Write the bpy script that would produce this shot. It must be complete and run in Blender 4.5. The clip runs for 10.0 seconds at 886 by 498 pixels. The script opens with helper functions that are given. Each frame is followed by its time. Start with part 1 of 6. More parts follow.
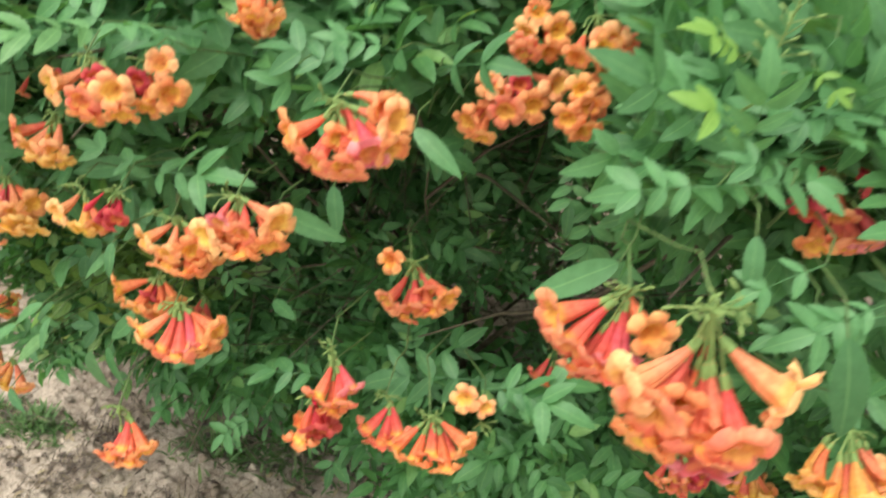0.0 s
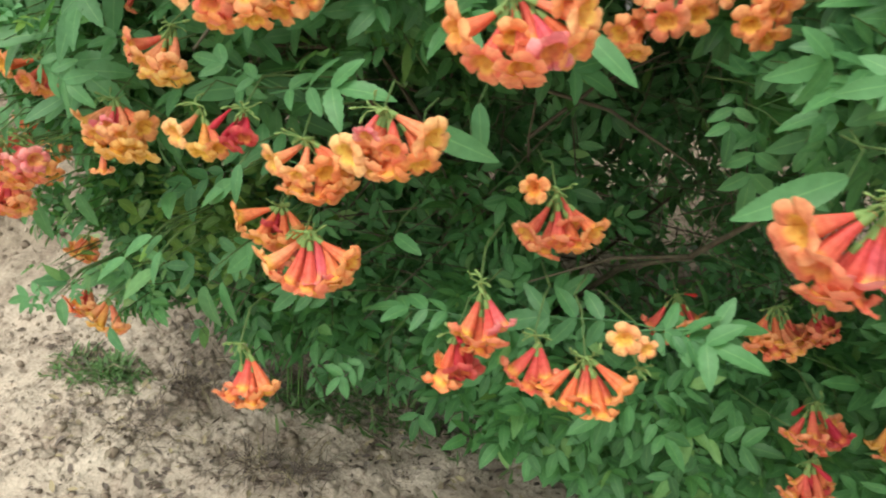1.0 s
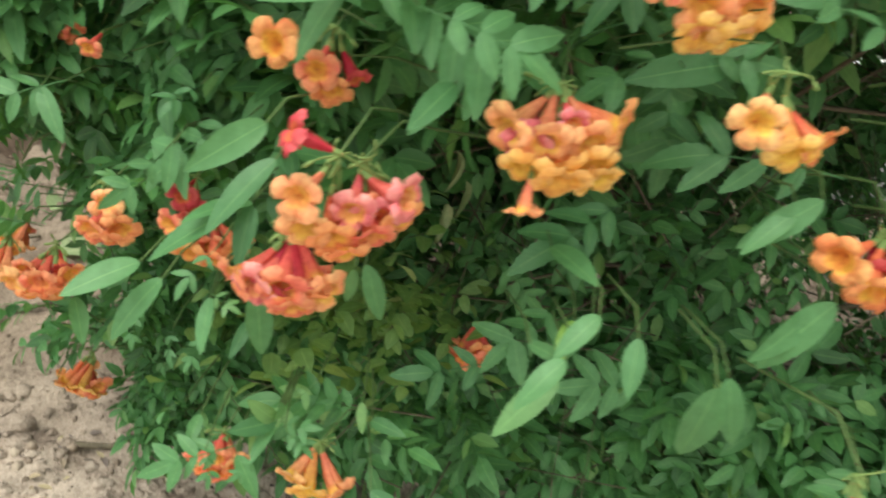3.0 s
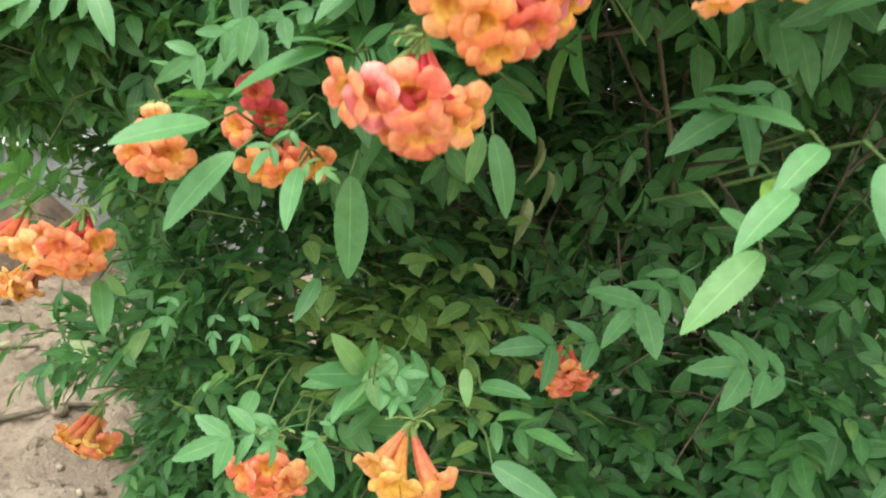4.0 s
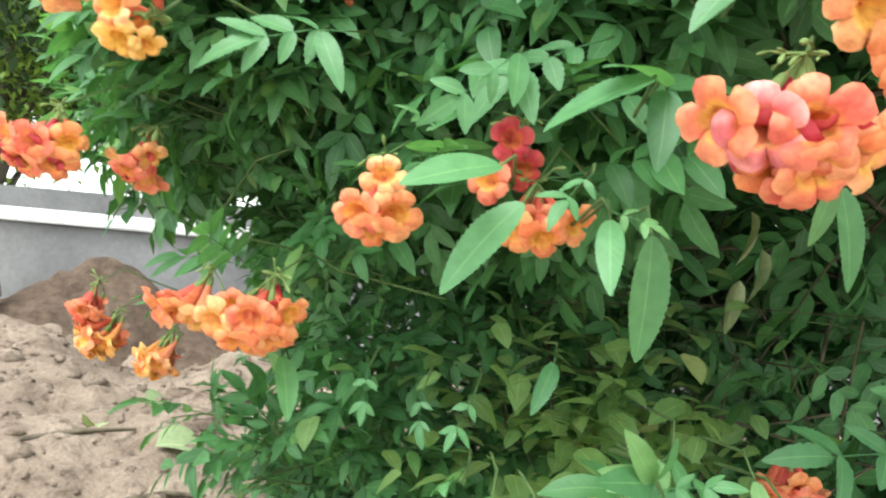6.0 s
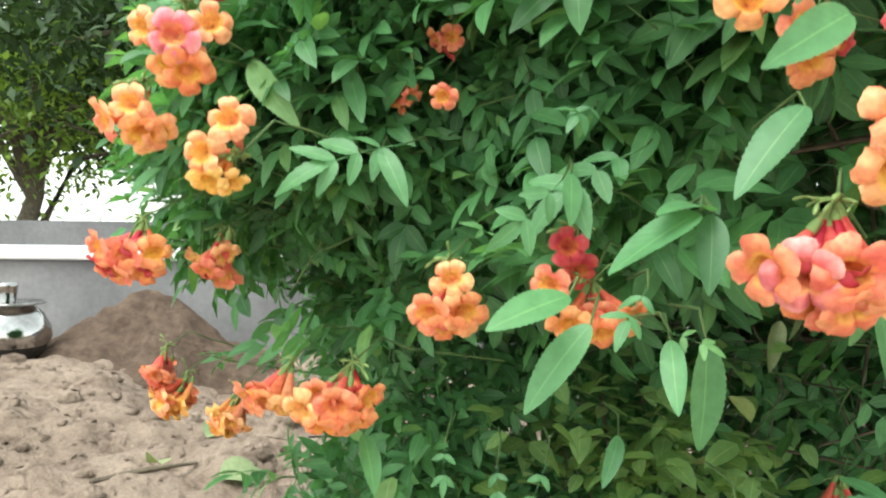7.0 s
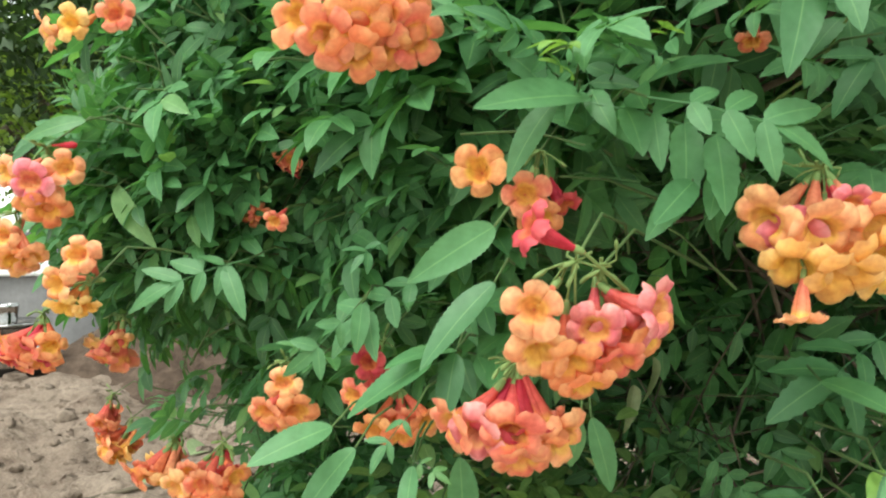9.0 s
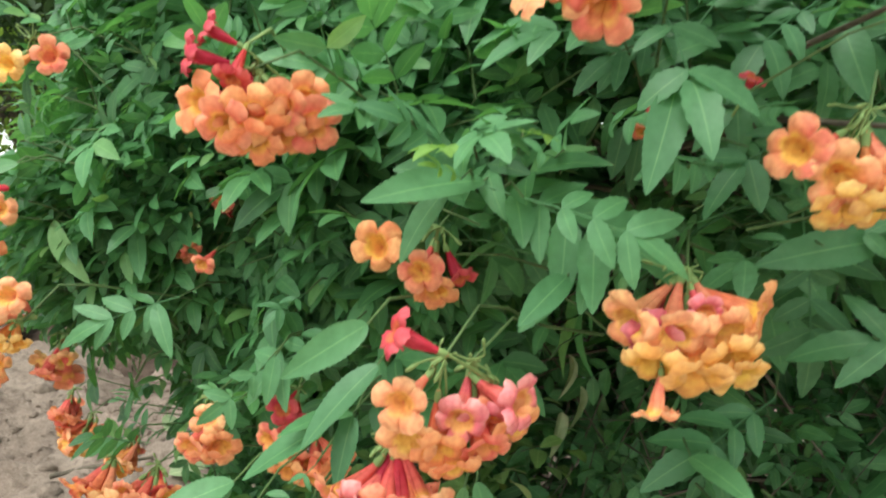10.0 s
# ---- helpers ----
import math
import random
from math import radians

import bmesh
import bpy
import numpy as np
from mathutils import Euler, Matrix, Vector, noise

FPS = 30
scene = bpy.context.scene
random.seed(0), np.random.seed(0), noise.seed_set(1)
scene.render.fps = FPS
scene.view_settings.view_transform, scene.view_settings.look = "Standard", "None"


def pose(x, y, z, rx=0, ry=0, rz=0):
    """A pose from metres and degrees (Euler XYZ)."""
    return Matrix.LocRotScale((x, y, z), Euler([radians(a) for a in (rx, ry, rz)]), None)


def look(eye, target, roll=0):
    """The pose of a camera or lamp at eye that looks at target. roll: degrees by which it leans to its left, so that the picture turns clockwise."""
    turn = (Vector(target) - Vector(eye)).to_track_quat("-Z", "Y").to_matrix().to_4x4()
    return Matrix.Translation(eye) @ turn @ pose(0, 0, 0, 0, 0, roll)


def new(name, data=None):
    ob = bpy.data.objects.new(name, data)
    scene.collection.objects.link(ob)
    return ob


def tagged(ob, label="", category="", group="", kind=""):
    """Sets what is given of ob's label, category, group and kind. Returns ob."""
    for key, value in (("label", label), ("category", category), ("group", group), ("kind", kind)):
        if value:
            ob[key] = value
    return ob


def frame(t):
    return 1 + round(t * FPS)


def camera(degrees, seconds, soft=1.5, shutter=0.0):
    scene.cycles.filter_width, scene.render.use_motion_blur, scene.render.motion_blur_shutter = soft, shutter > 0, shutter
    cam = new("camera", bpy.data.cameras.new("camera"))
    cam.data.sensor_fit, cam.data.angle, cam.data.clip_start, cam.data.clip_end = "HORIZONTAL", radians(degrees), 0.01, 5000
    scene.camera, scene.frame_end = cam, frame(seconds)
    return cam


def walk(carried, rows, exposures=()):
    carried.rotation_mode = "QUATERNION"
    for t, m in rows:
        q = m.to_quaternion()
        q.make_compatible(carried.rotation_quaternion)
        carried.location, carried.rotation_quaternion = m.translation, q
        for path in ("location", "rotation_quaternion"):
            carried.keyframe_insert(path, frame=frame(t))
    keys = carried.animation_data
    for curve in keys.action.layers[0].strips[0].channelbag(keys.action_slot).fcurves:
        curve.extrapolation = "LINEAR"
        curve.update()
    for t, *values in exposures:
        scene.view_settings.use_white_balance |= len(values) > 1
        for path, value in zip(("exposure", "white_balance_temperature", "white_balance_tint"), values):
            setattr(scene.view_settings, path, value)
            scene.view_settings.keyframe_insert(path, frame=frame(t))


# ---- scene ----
cam = camera(62.2, 10.0, soft=2.1, shutter=0.35)
PATH = [
    (0, (0.369, 0.484, 1.387), (0.142, 2.281, 0.539), 4.0),
    (0.5, (0.291, 0.503, 1.311), (0.052, 2.265, 0.395), 5.3),
    (1, (0.247, 0.515, 1.313), (-0.061, 2.252, 0.371), 3.2),
    (1.5, (0.098, 0.625, 1.268), (-0.084, 2.361, 0.291), 3.0),
    (2, (-0.081, 0.694, 1.208), (-0.134, 2.421, 0.201), 6.9),
    (2.2, (-0.212, 0.767, 1.189), (-0.099, 2.473, 0.151), 5.9),
    (2.5, (-0.272, 0.739, 1.176), (-0.134, 2.499, 0.235), 6.4),
    (3, (-0.419, 0.768, 1.11), (-0.137, 2.621, 0.411), 5.2),
    (3.2, (-0.457, 0.787, 1.063), (-0.198, 2.678, 0.464), 5.8),
    (4.3, (-0.492, 0.885, 0.827), (-0.213, 2.859, 0.66), 3.1),
    (4.5, (-0.5, 0.91, 0.81), (-0.224, 2.885, 0.668), 2.7),
    (5, (-0.547, 0.939, 0.799), (-0.335, 2.924, 0.671), 4.0),
    (5.5, (-0.588, 0.973, 0.814), (-0.395, 2.96, 0.704), 4.9),
    (6, (-0.611, 0.948, 0.841), (-0.518, 2.946, 0.84), 5.1),
    (6.2, (-0.626, 0.939, 0.849), (-0.54, 2.937, 0.832), 4.2),
    (7.3, (-0.647, 0.884, 0.944), (-0.63, 2.883, 0.912), -0.8),
    (7.5, (-0.632, 0.876, 0.959), (-0.619, 2.875, 0.918), -1.7),
    (8, (-0.579, 0.848, 0.981), (-0.612, 2.847, 0.939), -1.4),
    (8.2, (-0.588, 0.816, 0.987), (-0.582, 2.815, 1.022), -1.5),
    (8.5, (-0.539, 0.819, 0.992), (-0.586, 2.818, 0.975), 0.6),
    (9, (-0.487, 0.827, 1.017), (-0.514, 2.825, 0.958), -0.7),
    (9.5, (-0.457, 0.826, 1.043), (-0.478, 2.825, 0.965), 0.1),
    (9.6, (-0.443, 0.827, 1.044), (-0.478, 2.824, 0.951), 0.4),
    (10, (-0.419, 0.807, 1.093), (-0.438, 2.801, 0.937), 1.1),
]
EXPOSURES = ((0, 1.33, 6350, 7), (0.5, 1.21, 6320, 2), (1.0, 1.14, 6300, 2), (1.5, 1.07, 6250, -2), (2.0, 1.03, 6220, -2), (2.5, 1.20, 6200, -1), (3.2, 1.24, 6350, 5),
             (4.5, 1.95, 6080, 5), (5.0, 1.93, 5930, 4), (5.5, 1.92, 5930, 5), (6.0, 1.93, 5850, 7), (7.5, 1.68, 5950, 5), (8.5, 1.60, 5850, 3), (9.0, 1.43, 6030, 5), (9.5, 1.27, 6000, 6), (10, 1.33, 5870, 7))
walk(cam, [(t, look(eye, target, roll)) for t, eye, target, roll in PATH], EXPOSURES)


# ---------------------------------------------------------------- light
world = bpy.data.worlds.new("sky")
scene.world = world
world.use_nodes = True
wn = world.node_tree
wn.nodes.clear()
sky = wn.nodes.new("ShaderNodeTexSky")
sky.sky_type = "NISHITA"
sky.sun_disc = False
sky.sun_elevation = radians(67)
sky.sun_rotation = radians(213)
sky.air_density, sky.dust_density, sky.ozone_density = 1.0, 1.0, 1.0
pale = wn.nodes.new("ShaderNodeHueSaturation")
pale.inputs["Saturation"].default_value = 0.12
wback = wn.nodes.new("ShaderNodeBackground")
wback.inputs["Strength"].default_value = 0.15
wout = wn.nodes.new("ShaderNodeOutputWorld")
wn.links.new(sky.outputs[0], pale.inputs["Color"])
haze = wn.nodes.new("ShaderNodeMixRGB")
haze.blend_type = "MULTIPLY"
haze.inputs[0].default_value = 1.0
haze.inputs[2].default_value = (1.0, 0.99, 0.86, 1.0)
wn.links.new(pale.outputs[0], haze.inputs[1])
wn.links.new(haze.outputs[0], wback.inputs["Color"])
wn.links.new(wback.outputs[0], wout.inputs["Surface"])

sun_data = bpy.data.lights.new("sun", "SUN")
sun_data.energy, sun_data.angle, sun_data.color = 1.6, radians(40), (1.0, 0.93, 0.82)
sun = new("sun", sun_data)
sun.matrix_world = look((-2.2, -3.4, 9.6), (0, 0, 0))

# ---------------------------------------------------------------- materials


def material(name, rough=0.7, spec=0.5):
    m = bpy.data.materials.new(name)
    m.use_nodes = True
    t = m.node_tree
    b = t.nodes["Principled BSDF"]
    b.inputs["Roughness"].default_value = rough
    b.inputs["Specular IOR Level"].default_value = spec
    return m, t, b


def node(t, kind, **inputs):
    n = t.nodes.new(kind)
    for key, value in inputs.items():
        n.inputs[key.replace("_", " ")].default_value = value
    return n


def ramp(t, source, stops, smooth=False):
    r = t.nodes.new("ShaderNodeValToRGB")
    r.color_ramp.interpolation = "EASE" if smooth else "LINEAR"
    e = r.color_ramp.elements
    while len(e) < len(stops):
        e.new(0.5)
    for el, (p, c) in zip(e, stops):
        el.position, el.color = p, (*c, 1)
    t.links.new(source, r.inputs[0])
    return r


def mix(t, a, b, fac, mode="MIX"):
    n = t.nodes.new("ShaderNodeMix")
    n.data_type, n.blend_type = "RGBA", mode
    for sock, v in ((n.inputs[0], fac), (n.inputs[6], a), (n.inputs[7], b)):
        if isinstance(v, (int, float)):
            sock.default_value = v
        elif isinstance(v, tuple):
            sock.default_value = (*v, 1)
        else:
            t.links.new(v, sock)
    return n.outputs[2]


def texture(t, scale, detail=4.0, rough=0.6):
    c = t.nodes.new("ShaderNodeTexCoord")
    n = node(t, "ShaderNodeTexNoise", Scale=scale, Detail=detail, Roughness=rough)
    t.links.new(c.outputs["Object"], n.inputs["Vector"])
    return n.outputs[0]


def bump(t, b, height, strength, distance):
    n = node(t, "ShaderNodeBump", Strength=strength, Distance=distance)
    t.links.new(height, n.inputs["Height"])
    t.links.new(n.outputs[0], b.inputs["Normal"])


def leaf_material(name, dark, mid, light, island, translucent=0.25, rough=0.47):
    m, t, b = material(name, rough, 0.4)
    if island:
        rnd = t.nodes.new("ShaderNodeNewGeometry").outputs["Random Per Island"]
    else:
        rnd = t.nodes.new("ShaderNodeObjectInfo").outputs["Random"]
    col = ramp(t, rnd, ((0.0, dark), (0.5, mid), (0.92, mid), (1.0, light))).outputs[0]
    uv = t.nodes.new("ShaderNodeUVMap")
    sep = t.nodes.new("ShaderNodeSeparateXYZ")
    t.links.new(uv.outputs[0], sep.inputs[0])
    rib = node(t, "ShaderNodeMath")
    rib.operation = "SUBTRACT"
    t.links.new(sep.outputs[0], rib.inputs[0])
    rib.inputs[1].default_value = 0.5
    away = t.nodes.new("ShaderNodeMath")
    away.operation = "ABSOLUTE"
    t.links.new(rib.outputs[0], away.inputs[0])
    # side veins run slanting from the midrib
    slant = node(t, "ShaderNodeMath")
    slant.operation = "MULTIPLY_ADD"
    t.links.new(away.outputs[0], slant.inputs[0])
    slant.inputs[1].default_value = -0.45
    t.links.new(sep.outputs[1], slant.inputs[2])
    wave = t.nodes.new("ShaderNodeMath")
    wave.operation = "MULTIPLY"
    wave.inputs[1].default_value = 58.0
    t.links.new(slant.outputs[0], wave.inputs[0])
    sine = t.nodes.new("ShaderNodeMath")
    sine.operation = "SINE"
    t.links.new(wave.outputs[0], sine.inputs[0])
    pale_rib = ramp(t, away.outputs[0], ((0.0, (0.3,) * 3), (0.035, (0.0,) * 3), (1.0, (0.0,) * 3))).outputs[0]
    grain = texture(t, 90.0)
    soft_grain = ramp(t, grain, ((0.3, (0.82, 0.86, 0.8)), (0.7, (1.12, 1.1, 1.1)))).outputs[0]
    col = mix(t, col, soft_grain, 1.0, "MULTIPLY")
    col = mix(t, col, tuple(min(1, 1.8 * v + 0.02) for v in light), pale_rib)
    t.links.new(col, b.inputs["Base Color"])
    bump(t, b, sine.outputs[0], 0.12, 0.0003)
    thin = t.nodes.new("ShaderNodeBsdfTranslucent")
    bright = mix(t, col, (1.25, 1.3, 0.6), 1.0, "MULTIPLY")
    t.links.new(bright, thin.inputs["Color"])
    both = t.nodes.new("ShaderNodeMixShader")
    both.inputs[0].default_value = translucent
    t.links.new(b.outputs[0], both.inputs[1])
    t.links.new(thin.outputs[0], both.inputs[2])
    t.links.new(both.outputs[0], t.nodes["Material Output"].inputs["Surface"])
    return m


LEAF_STUFF = leaf_material("bush_foliage", (0.05, 0.135, 0.05), (0.104, 0.264, 0.100), (0.20, 0.36, 0.12), True, 0.38)
LEAF_NEAR = leaf_material("bush_leaf", (0.07, 0.185, 0.077), (0.105, 0.257, 0.106), (0.19, 0.35, 0.13), False, 0.36)
LEAF_SPROUT = leaf_material("sprout_leaf", (0.16, 0.30, 0.06), (0.20, 0.36, 0.08), (0.27, 0.42, 0.11), False, 0.4)
# low leaf colours: the trees' backlit darkness is put into them
LEAF_BACKLIT = leaf_material("backlit_tree_foliage", (0.016, 0.036, 0.011), (0.028, 0.06, 0.016), (0.06, 0.11, 0.025), True, 0.2, 0.65)
# pale copy of the tree leaves, with sunlight put into the colour
LEAF_SUNLIT = leaf_material("sunlit_tree_foliage", (0.10, 0.17, 0.03), (0.18, 0.28, 0.05), (0.30, 0.40, 0.09), True, 0.45)
# brighter than the bush leaves: light from behind is put into this colour
LEAF_WEED = leaf_material("weed_foliage", (0.13, 0.24, 0.08), (0.20, 0.33, 0.12), (0.34, 0.42, 0.18), True, 0.42)


def petal_material(name, tube, lobe, edge, throat, blush):
    m, t, b = material(name, 0.55, 0.25)
    at = t.nodes.new("ShaderNodeAttribute")
    at.attribute_name = "along"
    rnd = t.nodes.new("ShaderNodeObjectInfo").outputs["Random"]
    col = ramp(t, at.outputs["Fac"], ((0.0, tube), (0.26, tube), (0.52, tuple(0.4 * a + 0.6 * c for a, c in zip(tube, lobe))), (0.61, throat), (0.635, throat), (0.73, lobe), (1.0, edge))).outputs[0]
    shift = t.nodes.new("ShaderNodeHueSaturation")
    hue = node(t, "ShaderNodeMapRange")
    hue.inputs["To Min"].default_value, hue.inputs["To Max"].default_value = 0.489, 0.507
    t.links.new(rnd, hue.inputs["Value"])
    t.links.new(hue.outputs[0], shift.inputs["Hue"])
    t.links.new(col, shift.inputs["Color"])
    # each bloom has its own flush of deeper pink, and a fine grain
    flush = node(t, "ShaderNodeTexNoise", Scale=55.0, Detail=2.0, Roughness=0.5)
    flush.noise_dimensions = "4D"
    t.links.new(t.nodes.new("ShaderNodeTexCoord").outputs["Object"], flush.inputs["Vector"])
    shiftw = node(t, "ShaderNodeMath")
    shiftw.operation = "MULTIPLY"
    shiftw.inputs[1].default_value = 40.0
    t.links.new(rnd, shiftw.inputs[0])
    t.links.new(shiftw.outputs[0], flush.inputs["W"])
    mask = ramp(t, flush.outputs[0], ((0.44, (0.0,) * 3), (0.66, (0.7,) * 3))).outputs[0]
    col = mix(t, shift.outputs[0], blush, mask)
    streak = texture(t, 220.0, 3.0)
    tone = ramp(t, streak, ((0.3, (0.84, 0.70, 0.70)), (0.65, (1.05, 1.08, 1.07)))).outputs[0]
    col = mix(t, col, tone, 1.0, "MULTIPLY")
    t.links.new(col, b.inputs["Base Color"])
    bump(t, b, texture(t, 130.0, 3.0), 0.45, 0.0016)
    thin = t.nodes.new("ShaderNodeBsdfTranslucent")
    t.links.new(col, thin.inputs["Color"])
    both = t.nodes.new("ShaderNodeMixShader")
    both.inputs[0].default_value = 0.28
    t.links.new(b.outputs[0], both.inputs[1])
    t.links.new(thin.outputs[0], both.inputs[2])
    t.links.new(both.outputs[0], t.nodes["Material Output"].inputs["Surface"])
    return m


PETALS = {
    "orange": petal_material("petal_orange", (0.72, 0.17, 0.09), (0.82, 0.34, 0.13), (0.88, 0.47, 0.20), (0.86, 0.52, 0.09), (0.80, 0.20, 0.08)),
    "peach": petal_material("petal_peach", (0.76, 0.27, 0.15), (0.86, 0.42, 0.165), (0.90, 0.56, 0.27), (0.87, 0.56, 0.12), (0.84, 0.29, 0.15)),
    "coral": petal_material("petal_coral", (0.68, 0.12, 0.09), (0.80, 0.26, 0.12), (0.87, 0.41, 0.22), (0.85, 0.48, 0.10), (0.74, 0.13, 0.11)),
    "pink": petal_material("petal_pink", (0.68, 0.11, 0.10), (0.76, 0.20, 0.20), (0.86, 0.40, 0.38), (0.83, 0.42, 0.13), (0.68, 0.11, 0.17)),
    "red": petal_material("petal_red", (0.50, 0.03, 0.035), (0.58, 0.065, 0.065), (0.66, 0.14, 0.13), (0.70, 0.22, 0.07), (0.45, 0.02, 0.06)),
    "yellow": petal_material("petal_yellow", (0.76, 0.31, 0.11), (0.86, 0.52, 0.12), (0.90, 0.64, 0.24), (0.87, 0.57, 0.09), (0.84, 0.40, 0.09)),
}
STEM, t, b = material("green_stem", 0.6, 0.3)
t.links.new(ramp(t, texture(t, 60.0), ((0.3, (0.12, 0.21, 0.06)), (0.7, (0.25, 0.33, 0.11)))).outputs[0], b.inputs["Base Color"])
TWIG, t, b = material("green_twig", 0.6, 0.3)
t.links.new(ramp(t, texture(t, 40.0), ((0.3, (0.05, 0.095, 0.03)), (0.7, (0.11, 0.17, 0.055)))).outputs[0], b.inputs["Base Color"])
BARK, t, b = material("bark", 0.85, 0.3)
bark_noise = texture(t, 45.0, 6.0)
t.links.new(ramp(t, bark_noise, ((0.3, (0.045, 0.036, 0.026)), (0.7, (0.15, 0.125, 0.085)))).outputs[0], b.inputs["Base Color"])
bump(t, b, bark_noise, 0.5, 0.004)

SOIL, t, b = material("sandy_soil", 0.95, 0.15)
broad, fine, grit = texture(t, 2.2, 5.0), texture(t, 24.0, 6.0, 0.7), texture(t, 160.0, 3.0)
c1 = ramp(t, broad, ((0.3, (0.36, 0.29, 0.245)), (0.52, (0.57, 0.475, 0.405)), (0.75, (0.67, 0.575, 0.495)))).outputs[0]
c2 = ramp(t, fine, ((0.30, (0.30, 0.27, 0.25)), (0.47, (0.9, 0.9, 0.9)), (0.62, (1.05, 1.05, 1.05)), (0.8, (1.3, 1.28, 1.26)))).outputs[0]
patch = texture(t, 7.0, 6.0, 0.72)
c4 = ramp(t, patch, ((0.30, (0.42, 0.37, 0.36)), (0.40, (0.8, 0.77, 0.76)), (0.50, (1.0, 1.0, 1.0)), (0.68, (1.2, 1.19, 1.19)))).outputs[0]
c3 = ramp(t, grit, ((0.3, (0.75, 0.72, 0.7)), (0.6, (1.08, 1.08, 1.08)))).outputs[0]
# far soil turns browner; shade among the heaps is put into this darkening
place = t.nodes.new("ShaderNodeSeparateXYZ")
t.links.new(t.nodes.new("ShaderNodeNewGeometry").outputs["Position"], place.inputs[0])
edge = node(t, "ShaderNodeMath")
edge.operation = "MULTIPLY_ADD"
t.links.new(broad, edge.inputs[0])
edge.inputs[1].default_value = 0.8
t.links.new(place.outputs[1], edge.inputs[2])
far_shade = node(t, "ShaderNodeMapRange")
far_shade.inputs["From Min"].default_value, far_shade.inputs["From Max"].default_value = 2.4, 2.9
t.links.new(edge.outputs[0], far_shade.inputs["Value"])
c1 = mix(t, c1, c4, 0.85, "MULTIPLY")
c1 = mix(t, c1, mix(t, c1, (0.50, 0.475, 0.44), 1.0, "MULTIPLY"), far_shade.outputs[0])
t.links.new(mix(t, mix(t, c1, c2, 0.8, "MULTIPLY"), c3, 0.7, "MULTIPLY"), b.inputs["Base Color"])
bump(t, b, fine, 0.9, 0.035)

PLASTER, t, b = material("grey_plaster", 0.9, 0.2)
stain, speck = texture(t, 1.6, 6.0), texture(t, 30.0, 5.0)
c1 = ramp(t, stain, ((0.3, (0.13, 0.128, 0.132)), (0.6, (0.22, 0.217, 0.222)), (0.8, (0.28, 0.275, 0.275)))).outputs[0]
t.links.new(mix(t, c1, ramp(t, speck, ((0.3, (0.8,) * 3), (0.7, (1.1,) * 3))).outputs[0], 0.7, "MULTIPLY"), b.inputs["Base Color"])
bump(t, b, speck, 0.3, 0.006)
WHITE, t, b = material("white_paint", 0.6, 0.3)
t.links.new(ramp(t, texture(t, 5.0, 6.0), ((0.3, (0.62, 0.62, 0.63)), (0.6, (0.82, 0.82, 0.83)))).outputs[0], b.inputs["Base Color"])
METAL, t, b = material("polished_aluminium", 0.10, 0.5)
b.inputs["Metallic"].default_value = 1.0
dent = texture(t, 14.0, 3.0)
t.links.new(ramp(t, dent, ((0.35, (0.36, 0.355, 0.35)), (0.7, (0.56, 0.555, 0.55)))).outputs[0], b.inputs["Base Color"])
bump(t, b, dent, 0.15, 0.01)
# rough near-black for the lowest part of the pot
MATT_BLACK, t, b = material("matt_black_base", 0.8, 0.3)
t.links.new(ramp(t, texture(t, 25.0), ((0.3, (0.02, 0.018, 0.016)), (0.7, (0.06, 0.05, 0.045)))).outputs[0], b.inputs["Base Color"])
STONE, t, b = material("pebble", 0.85, 0.3)
rnd = t.nodes.new("ShaderNodeNewGeometry").outputs["Random Per Island"]
t.links.new(ramp(t, rnd, ((0.0, (0.12, 0.09, 0.07)), (0.6, (0.27, 0.21, 0.165)), (1.0, (0.44, 0.37, 0.30)))).outputs[0], b.inputs["Base Color"])
LITTER, t, b = material("dry_litter", 0.9, 0.15)
rnd = t.nodes.new("ShaderNodeNewGeometry").outputs["Random Per Island"]
t.links.new(ramp(t, rnd, ((0.0, (0.07, 0.05, 0.04)), (0.5, (0.16, 0.13, 0.12)), (0.85, (0.3, 0.24, 0.16)), (1.0, (0.42, 0.36, 0.22)))).outputs[0], b.inputs["Base Color"])

# ---------------------------------------------------------------- building blocks


def part(name, bm, mat, parent=None, label=""):
    me = bpy.data.meshes.new(name)
    bm.to_mesh(me)
    bm.free()
    me.materials.append(mat)
    for p in me.polygons:
        p.use_smooth = True
    ob = new(name, me)
    ob.parent = parent
    return tagged(ob, label)


def quads_mesh(name, verts, quads, uvs=None, smooth=True):
    """A mesh from arrays of corners and four-sided faces; uvs: a pair for each corner."""
    me = bpy.data.meshes.new(name)
    verts, quads = np.asarray(verts, np.float32), np.asarray(quads, np.int32)
    me.vertices.add(len(verts))
    me.vertices.foreach_set("co", verts.ravel())
    me.loops.add(quads.size)
    me.loops.foreach_set("vertex_index", quads.ravel())
    me.polygons.add(len(quads))
    me.polygons.foreach_set("loop_start", np.arange(0, quads.size, 4, dtype=np.int32))
    me.polygons.foreach_set("use_smooth", np.full(len(quads), smooth))
    if uvs is not None:
        layer = me.uv_layers.new(name="UVMap")
        layer.data.foreach_set("uv", np.asarray(uvs, np.float32)[quads.ravel()].ravel())
    me.update(calc_edges=True)
    return me


